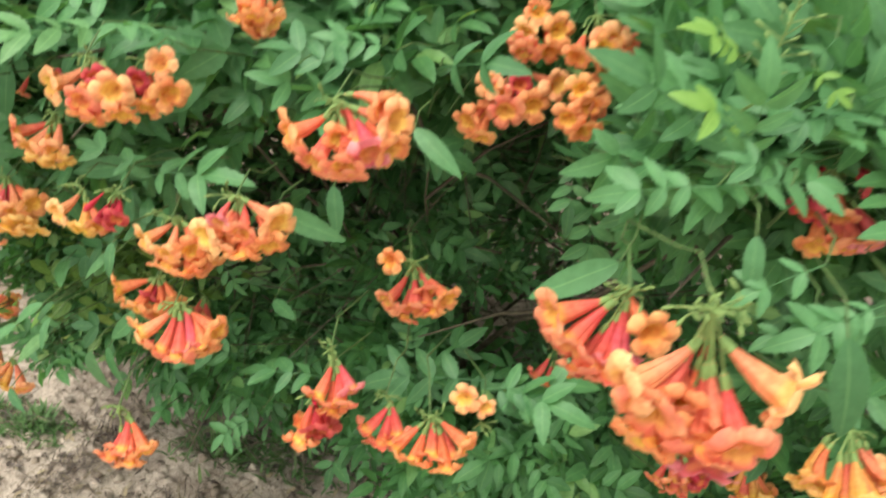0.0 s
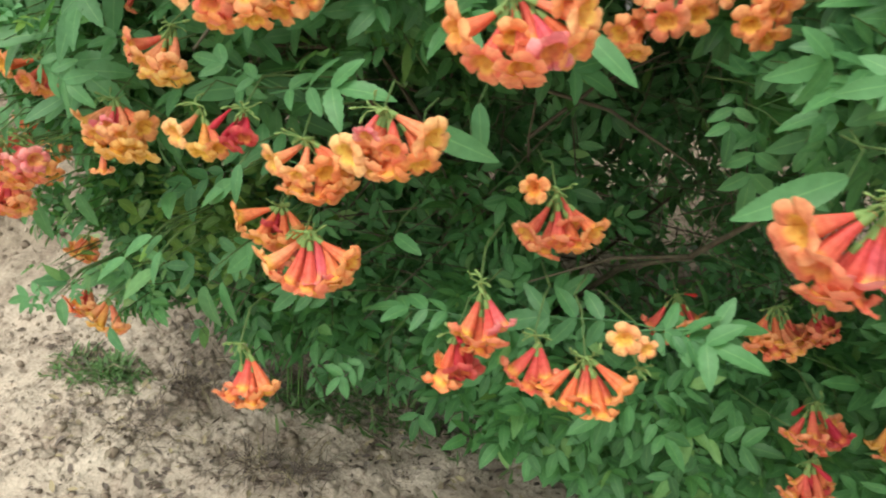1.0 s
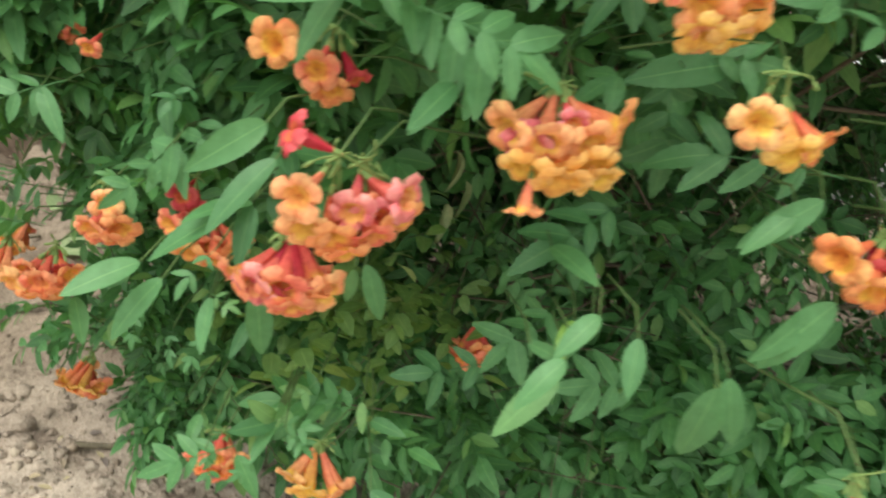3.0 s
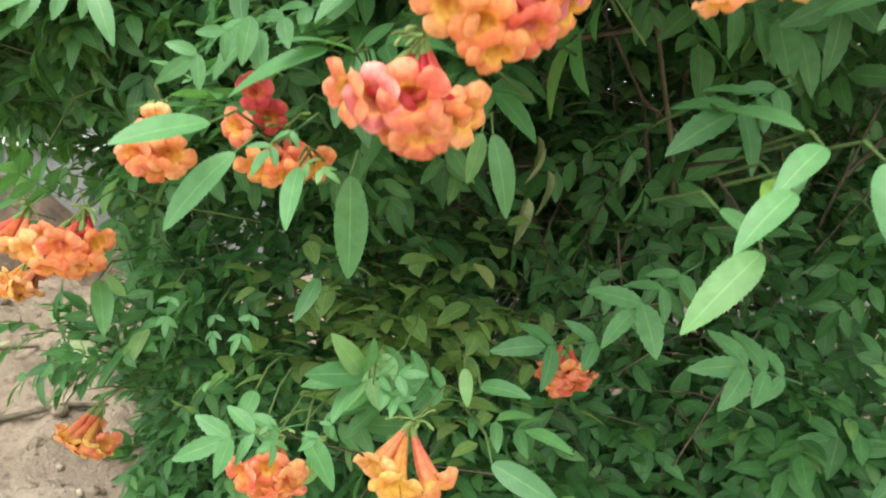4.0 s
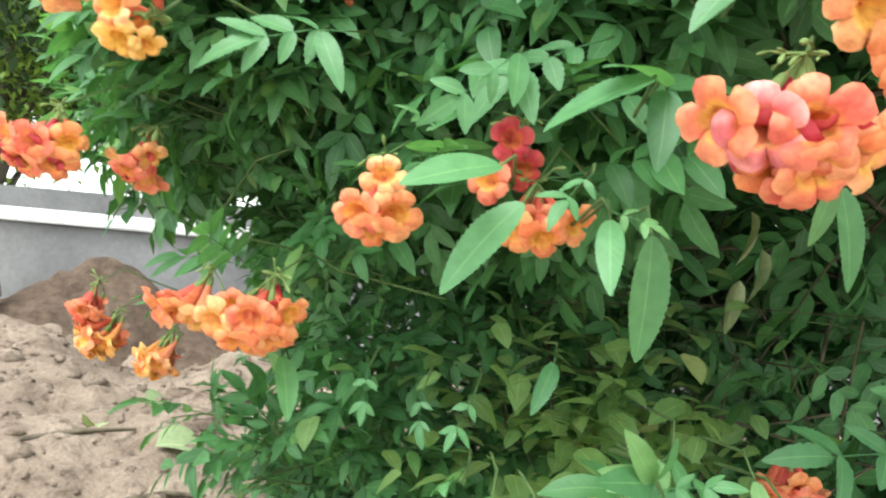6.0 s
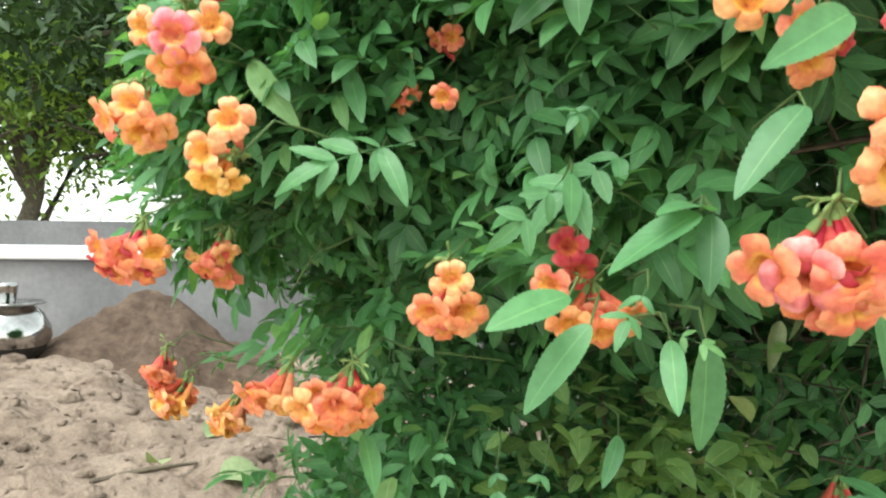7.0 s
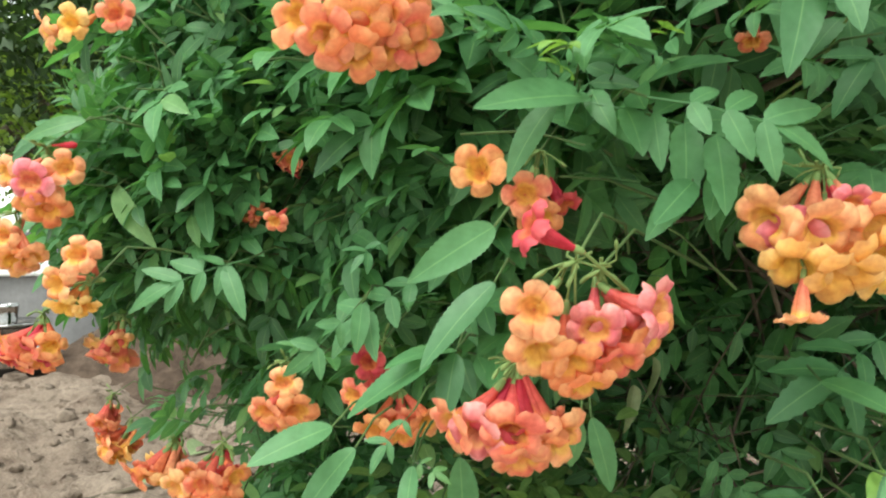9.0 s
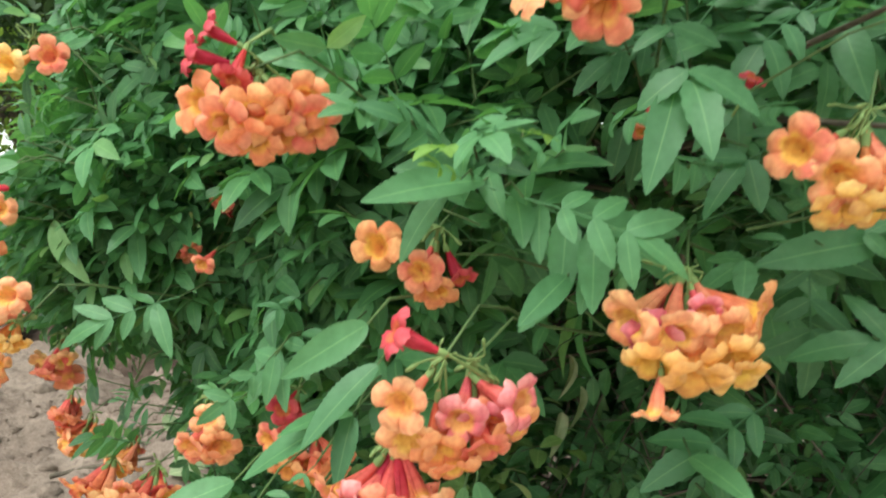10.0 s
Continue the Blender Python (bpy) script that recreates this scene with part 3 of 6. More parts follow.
def flower_mesh(seed, mat, bend):
    """A trumpet from the origin along +z whose mouth nods by bend towards +y: a funnel with two raised upper lobes and three spread lower ones.
    Returns the mesh, and the place of its mouth."""
    rng = random.Random(seed)
    seg = 55
    long = rng.uniform(0.036, 0.044)
    rows = [(0.0, 0.0016), (0.2, 0.0022), (0.4, 0.0038), (0.7, 0.0062), (1.0, 0.0078)]
    size = [rng.uniform(0.86, 1.16) * g for g in (1.0, 1.14, 1.14, 1.0, 1.05)]
    curl = [rng.uniform(0.0, 1.0) for _ in range(5)]
    skew = [rng.uniform(-0.16, 0.16) for _ in range(5)]
    flat = rng.uniform(0.72, 0.95)
    steps = 20
    line = [(0.0, 0.0)]
    for i in range(steps):
        w = bend * ((i + 0.5) / steps) ** 1.5
        line.append((line[-1][0] + long / steps * math.sin(w), line[-1][1] + long / steps * math.cos(w)))
    v, along = [], []

    def put(x, y, s, extra):
        """A point beside the bent middle line at s of its length, extra further on."""
        w = bend * s ** 1.5
        cy, cz = line[int(round(s * steps))]
        v.append((x, cy + extra * math.sin(w) + y * math.cos(w), cz + extra * math.cos(w) - y * math.sin(w)))

    def spoke(k, s):
        n, f = k // 11, (k % 11) / 5.0 - 1
        return n, f, math.radians(-18 + 72 * n) + f * math.pi / 5 * (1.0 + 0.30 * s * (1 - abs(f) ** 3)) + skew[n] * s

    for s, r in rows:
        for k in range(seg):
            _, _, w = spoke(k, 0.0)
            crease = 1.0 + 0.07 * s * math.cos(5 * w + 1.2)
            put(r * crease * math.cos(w), r * crease * math.sin(w) * (0.95 - 0.22 * s ** 3), s, 0.0)
            along.append(0.6 * s)
    lobes = 6
    for i in range(1, lobes + 1):
        s = i / lobes
        for k in range(seg):
            n, f, w = spoke(k, s)
            upper = n in (1, 2)
            reach = 0.0113 * size[n] * (0.34 + 0.66 * (1 - abs(f) ** 2.4) ** 0.75)
            frill = 0.0013 * math.sin(6.3 * f + 2.1 * n + seed) + 0.0008 * math.sin(15 * f + 3 * n + 2 * seed)
            r = 0.0076 + s * reach * (0.95 if upper else 1.0)
            back = (0.0005 + 0.0085 * curl[n]) * s ** 2.2
            puff = 0.0027 * math.sin(math.pi * s ** 0.8) * (1 - f * f)
            z = 0.0012 + 0.0046 * s + puff + (0.0024 * s if upper else 0.0) - back - 0.0028 * f * f * s + frill * s * s + (0.0009 if n % 2 else -0.0006) * s
            put(r * math.cos(w), r * math.sin(w) * (flat + (1 - flat) * s ** 0.5), 1.0, z)
            along.append(0.6 + 0.4 * s)
    quads = []
    for i in range(len(rows) + lobes - 1):
        for k in range(seg):
            n = (k + 1) % seg
            quads.append((i * seg + k, i * seg + n, (i + 1) * seg + n, (i + 1) * seg + k))
    # the throat
    lip, first = (len(rows) - 1) * seg, len(v)
    for r, z, a in ((0.0054, -0.004, 0.62), (0.0010, -0.0075, 0.60)):
        for k in range(seg):
            _, _, w = spoke(k, 0.0)
            put(r * math.cos(w), r * math.sin(w) * 0.7, 1.0, z)
            along.append(a)
    for k in range(seg):
        n = (k + 1) % seg
        quads += [(lip + k, first + k, first + n, lip + n), (first + k, first + seg + k, first + seg + n, first + n)]
    me = quads_mesh("flower", v, quads)
    layer = me.attributes.new("along", "FLOAT", "POINT")
    layer.data.foreach_set("value", np.array(along, np.float32))
    me.materials.append(mat)
    return me, Vector((0.0, *line[-1]))


BENDS = (0.06, 0.38, 0.75, 1.15)
BLOOMS = {c: [[flower_mesh(31 * k + 7 * j + n, m, bend) for k in range(3)] for j, bend in enumerate(BENDS)] for n, (c, m) in enumerate(PETALS.items())}


def bud_mesh(name, profile, mat, sides=7):
    pile = Pile()
    pts = [(0, 0, z) for z, _ in profile]
    pile.add(*tube_arrays(pts, [r for _, r in profile], sides))
    return pile.mesh(name, mat)


CALYX = bud_mesh("calyx", ((-0.001, 0.0008), (0.001, 0.0022), (0.005, 0.0028), (0.008, 0.0029)), STEM)
BUD = bud_mesh("bud", ((0.0, 0.0007), (0.003, 0.0016), (0.007, 0.002), (0.011, 0.0015), (0.0125, 0.0002)), STEM)
RED_BUD = bud_mesh("bud", ((0.0, 0.0012), (0.008, 0.0018), (0.02, 0.0038), (0.028, 0.0042), (0.032, 0.002), (0.033, 0.0002)), PETALS["red"])
MIXES = {
    "orange": ("orange", "orange", "peach", "orange", "coral"),
    "peach": ("peach", "peach", "orange", "peach", "coral"),
    "mixed": ("peach", "coral", "pink", "coral", "peach", "coral", "red"),
    "gold_flush": ("yellow", "yellow", "peach", "yellow", "pink"),
    "coral": ("coral", "coral", "orange", "coral", "peach", "coral"),
    "coral_orange": ("coral", "orange", "coral", "orange"),
    "orange_red": ("coral", "red", "orange", "coral"),
    "peach_coral": ("peach", "coral", "peach", "orange", "coral", "peach"),
    "pink": ("pink", "pink", "coral", "pink"),
    "red": ("red", "coral", "red", "red"),
    "coral_red": ("coral", "red", "coral", "orange", "coral"),
    "gold": ("yellow", "orange", "yellow", "peach", "coral"),
    "yellow": ("yellow", "yellow", "peach", "yellow", "orange"),
}
SHOOTS = []  # leaves that stand on the flower stems


def axis_pose(p, d, roll, scale):
    q = Vector(d).to_track_quat("Z", "Y")
    return Matrix.LocRotScale(p, q, None) @ Matrix.Rotation(roll, 4, "Z") @ Matrix.Diagonal((scale, scale, scale, 1))


def bloom(root, tip, mouth, facing, colour, size, rng):
    """One trumpet of a cluster: its mouth lies at mouth and opens along facing, its tube bends back towards the stem's tip. Returns its base."""
    facing = Vector(facing).normalized()
    chord = mouth - tip
    nod = min(1.3, chord.angle(facing, 0.0))
    j = min(range(len(BENDS)), key=lambda i: abs(BENDS[i] - nod * 1.1))
    me, end = rng.choice(BLOOMS[colour][j])
    b = BENDS[j]
    f = Vector((0.0, math.sin(b), math.cos(b)))
    p = end.normalized()
    p = (p - f * p.dot(f)).normalized()
    w = chord - facing * chord.dot(facing)
    if w.length < 1e-5:
        w = facing.orthogonal()
    w.normalize()
    here = Matrix((f, p, f.cross(p))).transposed()
    there = Matrix((facing, w, facing.cross(w))).transposed()
    turn = there @ here.inverted()
    size *= min(1.06, max(0.88, 0.95 * chord.length / (end.length * size)))
    base = mouth - turn @ end * size
    ob = new("flower", me)
    ob.parent = root
    ob.matrix_basis = Matrix.Translation(base) @ turn.to_4x4() @ Matrix.Diagonal((size, size, size, 1))
    new("calyx", CALYX).parent = ob
    return base


def flower_cluster(x, y, z, width, kind, count, label, buds=8, red_buds=0, out=0.3, tall=0.0, size=1.0, tip=None, blooms=()):
    """Trumpets that hang from one green stem tip; (x, y, z) is their middle. out: how far their mouths turn outwards; tall: how far they pile up.
    blooms: or each trumpet's mouth in millimetres from the middle, the way it opens, its colour and size; tip: the stem's tip, in millimetres."""
    rng = random.Random(int(abs(x) * 7919 + abs(z) * 3571 + y * 977))
    root = new("flower_cluster")
    root.location = (x, y, z)
    tagged(root, label, "flower cluster", group="flower clusters of the bush")
    inward = Vector((0.2 - x, 2.3 - y, 0)).normalized()
    side = Vector((inward.y, -inward.x, 0))
    up = Vector((0, 0, 1))
    facing = out >= 0.5
    high = (0.030 + tall + 0.22 * width if facing else 0.026 + 0.42 * width) * (0.5 + 0.5 * size)
    if tip:
        tip = Vector(tip) / 1000
    else:
        tip = up * (0.5 * high + (0.0 if facing else 0.003) * size) + inward * (0.030 if facing else 0.010)
    pile = Pile()
    # the stem runs back into the foliage
    back = tip + inward * 0.07 + Vector((rng.uniform(-0.02, 0.02), 0, rng.uniform(0.0, 0.03)))
    deep = back + inward * 0.09 + Vector((rng.uniform(-0.03, 0.03), 0, -0.02))
    mid = (tip + back) / 2 + Vector((0, 0, 0.016))
    shoot = Pile()
    shoot.add(*tube_arrays((tip, mid, back, deep), (0.0010, 0.0010, 0.0011, 0.0013), 6))
    new("stalk", shoot.mesh("stalk", TWIG)).parent = root
    open_air = size > 0.9
    CLEAR.append(((x, y, z), 0.5 * width + 0.012 if open_air else 0.3 * width))
    if open_air:
        CLEAR.append((tuple(Vector((x, y, z)) - inward * (0.5 * width + 0.02)), 0.42 * width + 0.012))
        CLEAR.append((tuple(Vector((x, y, z - 0.3 * width)) - inward * (0.3 * width)), 0.4 * width))
        here = Vector((x, y, z))
        for goal in OPEN_SIDE:
            for reach in (0.07, 0.12, 0.17, 0.22, 0.28):
                CLEAR.append((tuple(here + (goal - here).normalized() * reach), 0.36 * width + 0.01))
    mats = MIXES[kind]
    wide = max(0.004, 0.5 * width - 0.013 * size)
    deep_by = min(wide, 0.022 + 0.25 * wide)
    mouths = []
    for mx, my, mz, fx, fy, fz, colour, scale in blooms:
        base = bloom(root, tip, Vector((mx, my, mz)) / 1000, (fx, fy, fz), colour, scale, rng)
        pile.add(*tube_arrays((tip, (tip + base) / 2 + up * rng.uniform(0.0, 0.004), base), (0.0009, 0.0008, 0.0009), 5))
    # younger trumpets fill the gaps of a full cluster
    for i in range(len(blooms) // 3 if len(blooms) > 4 else 0):
        one, two = rng.sample(blooms, 2)
        m = (Vector(one[:3]) + Vector(two[:3])) / 2000 + inward * rng.uniform(0.002, 0.012) + Vector((rng.gauss(0, 1), 0, rng.gauss(-0.4, 1))) * 0.004 - up * (0.0 if out >= 0.4 else 0.010)
        base = bloom(root, tip, m, Vector(one[3:6]) + Vector(two[3:6]) + Vector((0, 0, -0.3)), rng.choice((one, two))[6], 0.88 * one[7], rng)
        pile.add(*tube_arrays((tip, (tip + base) / 2, base), (0.0009, 0.0008, 0.0009), 5))
    for i in range(0 if blooms else count):
        # each mouth takes the widest free place on a rounded mound
        best, gap = None, -9
        for _ in range(9):
            a = rng.uniform(-1.35, 1.35) if facing else rng.uniform(-1.9, 1.9)
            h = rng.uniform(-1.0, 1.0) if facing else rng.uniform(-1.0, 0.1)
            r = math.sqrt(max(0.0, 1 - 0.8 * h * h))
            u = side * (math.sin(a) * r) - inward * (math.cos(a) * r) + up * h
            m = side * (math.sin(a) * r * wide) - inward * (math.cos(a) * r * deep_by) + up * (h * max(0.003, 0.5 * high - 0.013 * size) - (0.0 if facing else 0.006 * size))
            m += Vector((rng.gauss(0, 1), rng.gauss(0, 1), rng.gauss(0, 1))) * 0.0035 * size
            free = min(((m - o).length for o in mouths), default=1.0)
            if free > gap:
                best, gap = (m, u), free
        m, u = best
        mouths.append(m)
        way = u * (0.45 if facing else 0.62) - inward * (0.75 if facing else 0.12 + 0.5 * out) - up * (0.10 if facing else 0.40) + Vector((rng.gauss(0, 1), rng.gauss(0, 1), rng.gauss(0, 1))) * 0.27
        colour = mats[rng.randrange(len(mats))]
        root_tip = tip + side * (0.35 * m.dot(side)) * min(1.0, max(0.0, width - 0.05) / 0.05)
        base = bloom(root, root_tip, m, way, colour, size * rng.uniform(0.86, 1.1), rng)
        bow = (tip + base) / 2 + up * rng.uniform(0.001, 0.006)
        pile.add(*tube_arrays((tip, bow, base), (0.0009, 0.0008, 0.0009), 5))
    for n, me in ((buds, BUD), (red_buds, RED_BUD)):
        for i in range(n):
            d = (Vector((rng.gauss(0, 1), rng.gauss(0, 1), rng.gauss(0.1, 0.8))) - inward * 0.4).normalized()
            start = tip + side * rng.uniform(-1, 1) * 0.15 * width
            base = start + d * rng.uniform(0.002, 0.014)
            pile.add(*tube_arrays((tip, start.lerp(base, 0.5), base), (0.0008, 0.0007, 0.0006), 4))
            ob = new("bud", me)
            ob.parent = root
            ob.matrix_basis = axis_pose(base, d - up * rng.uniform(0, 0.7), 0, rng.uniform(0.35, 0.8) if me is BUD else rng.uniform(0.7, 1.0))
    stem = new("stem", pile.mesh("stem", STEM))
    stem.parent = root
    for i in range(5):
        a = rng.uniform(-1.4, 1.4)
        d = -inward * math.cos(a) * 0.55 + side * math.sin(a) * 1.2 + Vector((0, 0, rng.uniform(0.0, 0.5)))
        at = Vector((x, y, z)) + back * rng.uniform(0.55, 1.0)
        SHOOTS.append((at, d, rng.uniform(0.5, 0.85)))
    return root


def lone_trumpet(x, y, z, direction, colour, label, size=1.0):
    root = new("trumpet_flower")
    root.location = (x, y, z)
    tagged(root, label, "flower", group="single flowers of the bush")
    d = Vector(direction).normalized()
    ob = new("flower", BLOOMS[colour][0][0][0])
    ob.parent = root
    ob.matrix_basis = axis_pose((0, 0, 0), d, 0.4, size)
    cal = new("calyx", CALYX)
    cal.parent = ob
    pile = Pile()
    pile.add(*tube_arrays((Vector((0, 0, 0)), -0.03 * d + Vector((0, 0.02, -0.01)), -0.03 * d + Vector((0, 0.1, -0.02))), (0.001, 0.0013, 0.0016), 5))
    stem = new("stem", pile.mesh("stem", STEM))
    stem.parent = root
    CLEAR.append(((x + 0.025 * d.x, y + 0.025 * d.y, z + 0.025 * d.z), 0.04))
    CLEAR.append(((x + 0.025 * d.x, y - 0.05, z + 0.025 * d.z), 0.04))


flower_cluster(-0.087, 1.164, 1.187, 0.103, "orange", 7, "large orange cluster of trumpet flowers on a green stem", red_buds=0, out=0.6, tall=0.02, tip=(-10, 13, 39), blooms=(
    (-44, 3, 8, -0.5, -0.9, 0, "peach", 1.05),
    (-8, -5, -3, -0.1, -1, -0.2, "coral", 1.05),
    (30, -9, 12, 0.2, -1, 0, "peach", 1.1),
    (-7, 3, -21, -0.1, -0.6, -0.7, "orange", 1),
    (30, 1, -13, 0.2, -0.6, -0.7, "orange", 1),
    (1, 9, 17, 0, -0.9, 0.1, "red", 0.9)))
flower_cluster(-0.028, 1.182, 1.201, 0.083, "orange", 5, "full orange cluster of trumpet flowers on a green stem", red_buds=0, out=0.7, tall=0.03, tip=(-17, 10, 23), blooms=(
    (12, -4, 24, 0.1, -0.9, 0.4, "peach", 1.05),
    (17, -2, -6, 0.5, -0.8, -0.2, "orange", 1.05),
    (-9, 0, -21, 0, -0.7, -0.6, "orange", 1),
    (-20, 6, 2, -0.1, -0.9, 0, "red", 0.85)))
flower_cluster(-0.197, 1.218, 1.103, 0.089, "gold", 9, "full golden orange cluster of trumpet flowers on a green stem", red_buds=0, out=0.45, tall=0, tip=(14, 12, 41), blooms=(
    (-29, 4, 17, -0.6, -0.6, 0, "coral", 0.95),
    (-9, -4, 3, -0.2, -0.9, -0.3, "peach", 1),
    (22, -6, 4, 0.1, -0.9, -0.4, "peach", 1),
    (19, 2, -11, 0.3, -0.6, -0.7, "yellow", 1),
    (-3, 2, -12, -0.1, -0.6, -0.7, "yellow", 0.95)))
flower_cluster(-0.274, 1.237, 1.013, 0.088, "gold_flush", 7, "full yellow-orange cluster of trumpet flowers on a green stem", red_buds=0, out=0.3, tip=(-2, 12, 36), blooms=(
    (-37, 3, 6, -0.6, -0.6, -0.3, "peach", 1.1),
    (-14, -9, 1, -0.1, -0.8, -0.45, "peach", 1.15),
    (-23, 0, -18, -0.3, -0.6, -0.7, "yellow", 1.05),
    (1, -4, -23, 0, -0.7, -0.7, "yellow", 1.1),
    (20, -3, -13, 0.2, -0.7, -0.6, "yellow", 1.05),
    (17, -7, 3, 0.2, -0.8, -0.5, "peach", 1.1),
    (35, 3, 11, 0.7, -0.5, -0.2, "orange", 1.1),
    (2, -10, 14, 0.1, -0.9, -0.2, "pink", 0.6),
    (5, 4, 6, 0.1, -0.5, -0.7, "red", 0.95)))
flower_cluster(-0.142, 1.191, 1.032, 0.074, "peach", 5, "full peach-orange cluster of trumpet flowers on a green stem", red_buds=0, out=0.55, tall=0.02, tip=(-5, 11, 40), blooms=(
    (-25, -1, 9, -0.3, -1, 0, "peach", 1),
    (3, -1, -8, 0, -0.8, -0.6, "yellow", 0.9),
    (21, 3, -2, 0.5, -0.6, -0.3, "orange", 0.85)))
flower_cluster(-0.077, 1.154, 1.059, 0.045, "red", 4, "small crimson red cluster of trumpet flowers on a green stem", buds=16, red_buds=2, out=0.22, tall=0, tip=(2, 11, 26), blooms=(
    (-8, -1, -7, -0.2, -0.6, -0.6, "red", 0.75),
    (9, -5, 3, 0.1, -0.9, -0.35, "red", 0.8),
    (-1, 5, 4, 0, -0.5, -0.6, "red", 0.75)))
flower_cluster(0.000, 1.155, 1.025, 0.098, "peach", 13, "large peach-orange cluster of trumpet flowers on a green stem", red_buds=0, out=0.22, tall=0, tip=(-15, 12, 36), blooms=(
    (-43, 2, 12, -0.5, -0.8, -0.1, "peach", 1.1),
    (-12, -8, 5, -0.1, -0.9, -0.35, "peach", 1.05),
    (13, -2, 10, 0.3, -0.9, -0.3, "orange", 1.05),
    (31, 4, 16, 0.75, -0.5, -0.2, "orange", 1),
    (-19, 0, -16, -0.2, -0.6, -0.7, "peach", 1.05),
    (7, 0, -19, 0.1, -0.6, -0.8, "orange", 1.05),
    (25, 4, -7, 0.4, -0.5, -0.7, "orange", 1)))
flower_cluster(0.086, 1.112, 1.077, 0.106, "peach", 17, "large peach-orange cluster of trumpet flowers on a green stem", red_buds=0, out=0.22, tall=0, tip=(-8, 15, 36), blooms=(
    (-36, 3, -5, -0.4, -0.9, -0.1, "peach", 1.1),
    (-16, 3, -17, -0.2, -0.7, -0.6, "peach", 1.05),
    (6, -7, 8, 0.05, -1, -0.3, "coral", 1.05),
    (38, 5, 18, 0.7, -0.6, -0.1, "peach", 1.1),
    (30, 3, -5, 0.3, -0.7, -0.6, "orange", 1.05),
    (4, -2, -17, 0, -0.5, -0.8, "orange", 1.05),
    (-16, -9, 19, 0, -0.7, -0.4, "pink", 0.65),
    (-13, 5, -2, -0.1, -0.9, -0.5, "orange", 1.05)))
flower_cluster(-0.060, 1.177, 0.946, 0.067, "orange", 10, "full orange cluster of trumpet flowers on a green stem", red_buds=0, out=0.22, tall=0, tip=(7, 10, 27), blooms=(
    (-35, 0, 13, -0.7, -0.5, -0.1, "orange", 0.95),
    (-11, -6, -6, -0.2, -0.8, -0.5, "orange", 1),
    (14, -2, -11, 0.1, -0.7, -0.6, "orange", 1),
    (-2, 8, 1, -0.1, -0.6, -0.5, "red", 0.95),
    (32, 0, 5, 0.5, -0.6, -0.4, "orange", 0.95)))
flower_cluster(0.002, 1.131, 0.927, 0.102, "peach", 17, "large peach-orange cluster of trumpet flowers on a green stem", red_buds=0, out=0.22, tall=0, tip=(-9, 11, 44), blooms=(
    (-46, 1, 6, -0.7, -0.5, -0.3, "peach", 1.1),
    (-22, -3, -9, -0.3, -0.6, -0.6, "coral", 1.1),
    (0, -11, -9, 0, -0.6, -0.7, "coral", 1.15),
    (27, -1, 1, 0.4, -0.6, -0.6, "orange", 1.1),
    (40, 3, 21, 0.8, -0.4, -0.2, "orange", 1),
    (10, 3, 0, 0.1, -0.4, -0.8, "pink", 1.1),
    (-11, 11, -7, -0.1, -0.3, -0.8, "coral", 1.1)))
flower_cluster(0.206, 1.101, 1.191, 0.112, "coral", 17, "large coral-orange cluster of trumpet flowers on a green stem", red_buds=0, out=0.22, tall=0, tip=(-24, 11, 32), blooms=(
    (-61, 3, 0, -0.7, -0.6, -0.1, "orange", 1.1),
    (-36, -3, -20, -0.3, -0.8, -0.5, "coral", 1.1),
    (-7, -11, -19, 0, -0.8, -0.6, "coral", 1.1),
    (15, -6, -6, 0.3, -0.8, -0.4, "pink", 1.05),
    (35, 1, 22, 0.7, -0.6, 0.1, "peach", 1.1),
    (32, 1, -3, 0.6, -0.5, -0.4, "orange", 1.05),
    (-2, 9, -4, 0.1, -0.4, -0.7, "coral", 1.05),
    (23, 7, 32, 0.4, -0.5, -0.3, "peach", 0.95)))
flower_cluster(0.325, 1.341, 1.180, 0.108, "orange", 7, "large orange cluster of trumpet flowers on a green stem", red_buds=0, out=0.6, tall=0.02, tip=(9, 11, 42), blooms=(
    (-44, 1, -24, -0.4, -0.8, -0.3, "orange", 1.05),
    (-23, -1, 21, -0.1, -0.9, 0.4, "peach", 1.05),
    (-1, -7, -6, 0, -1, -0.1, "coral", 1.1),
    (29, -3, 3, 0.2, -0.9, -0.2, "orange", 1.1),
    (54, 1, 28, 0.5, -0.8, 0.1, "peach", 1.05),
    (-28, 3, -42, 0, -0.6, -0.7, "orange", 1),
    (12, 7, 22, 0.1, -0.9, 0.2, "red", 0.9)))
flower_cluster(0.406, 1.289, 1.197, 0.067, "orange", 5, "full orange cluster of trumpet flowers on a green stem", red_buds=0, out=0.6, tall=0.02)
flower_cluster(0.353, 1.342, 1.260, 0.079, "orange", 5, "full orange cluster of trumpet flowers on a green stem", red_buds=0, out=0.6, tall=0.02, tip=(-2, 10, 38), blooms=(
    (-16, -2, 1, -0.2, -1, 0, "peach", 1.05),
    (20, -2, 8, 0.3, -0.9, 0, "orange", 1.05),
    (-5, 2, 25, 0, -0.8, 0.4, "orange", 1),
    (-14, 2, -18, -0.1, -0.7, -0.6, "coral", 1),
    (14, 2, -14, 0.2, -0.7, -0.6, "orange", 1)))
flower_cluster(0.419, 1.302, 1.256, 0.072, "orange", 5, "full orange cluster of trumpet flowers on a green stem", red_buds=0, out=0.6, tall=0.02)
flower_cluster(0.056, 1.264, 1.275, 0.054, "orange", 7, "small orange cluster of trumpet flowers on a green stem", red_buds=0, out=0.22, tall=0)
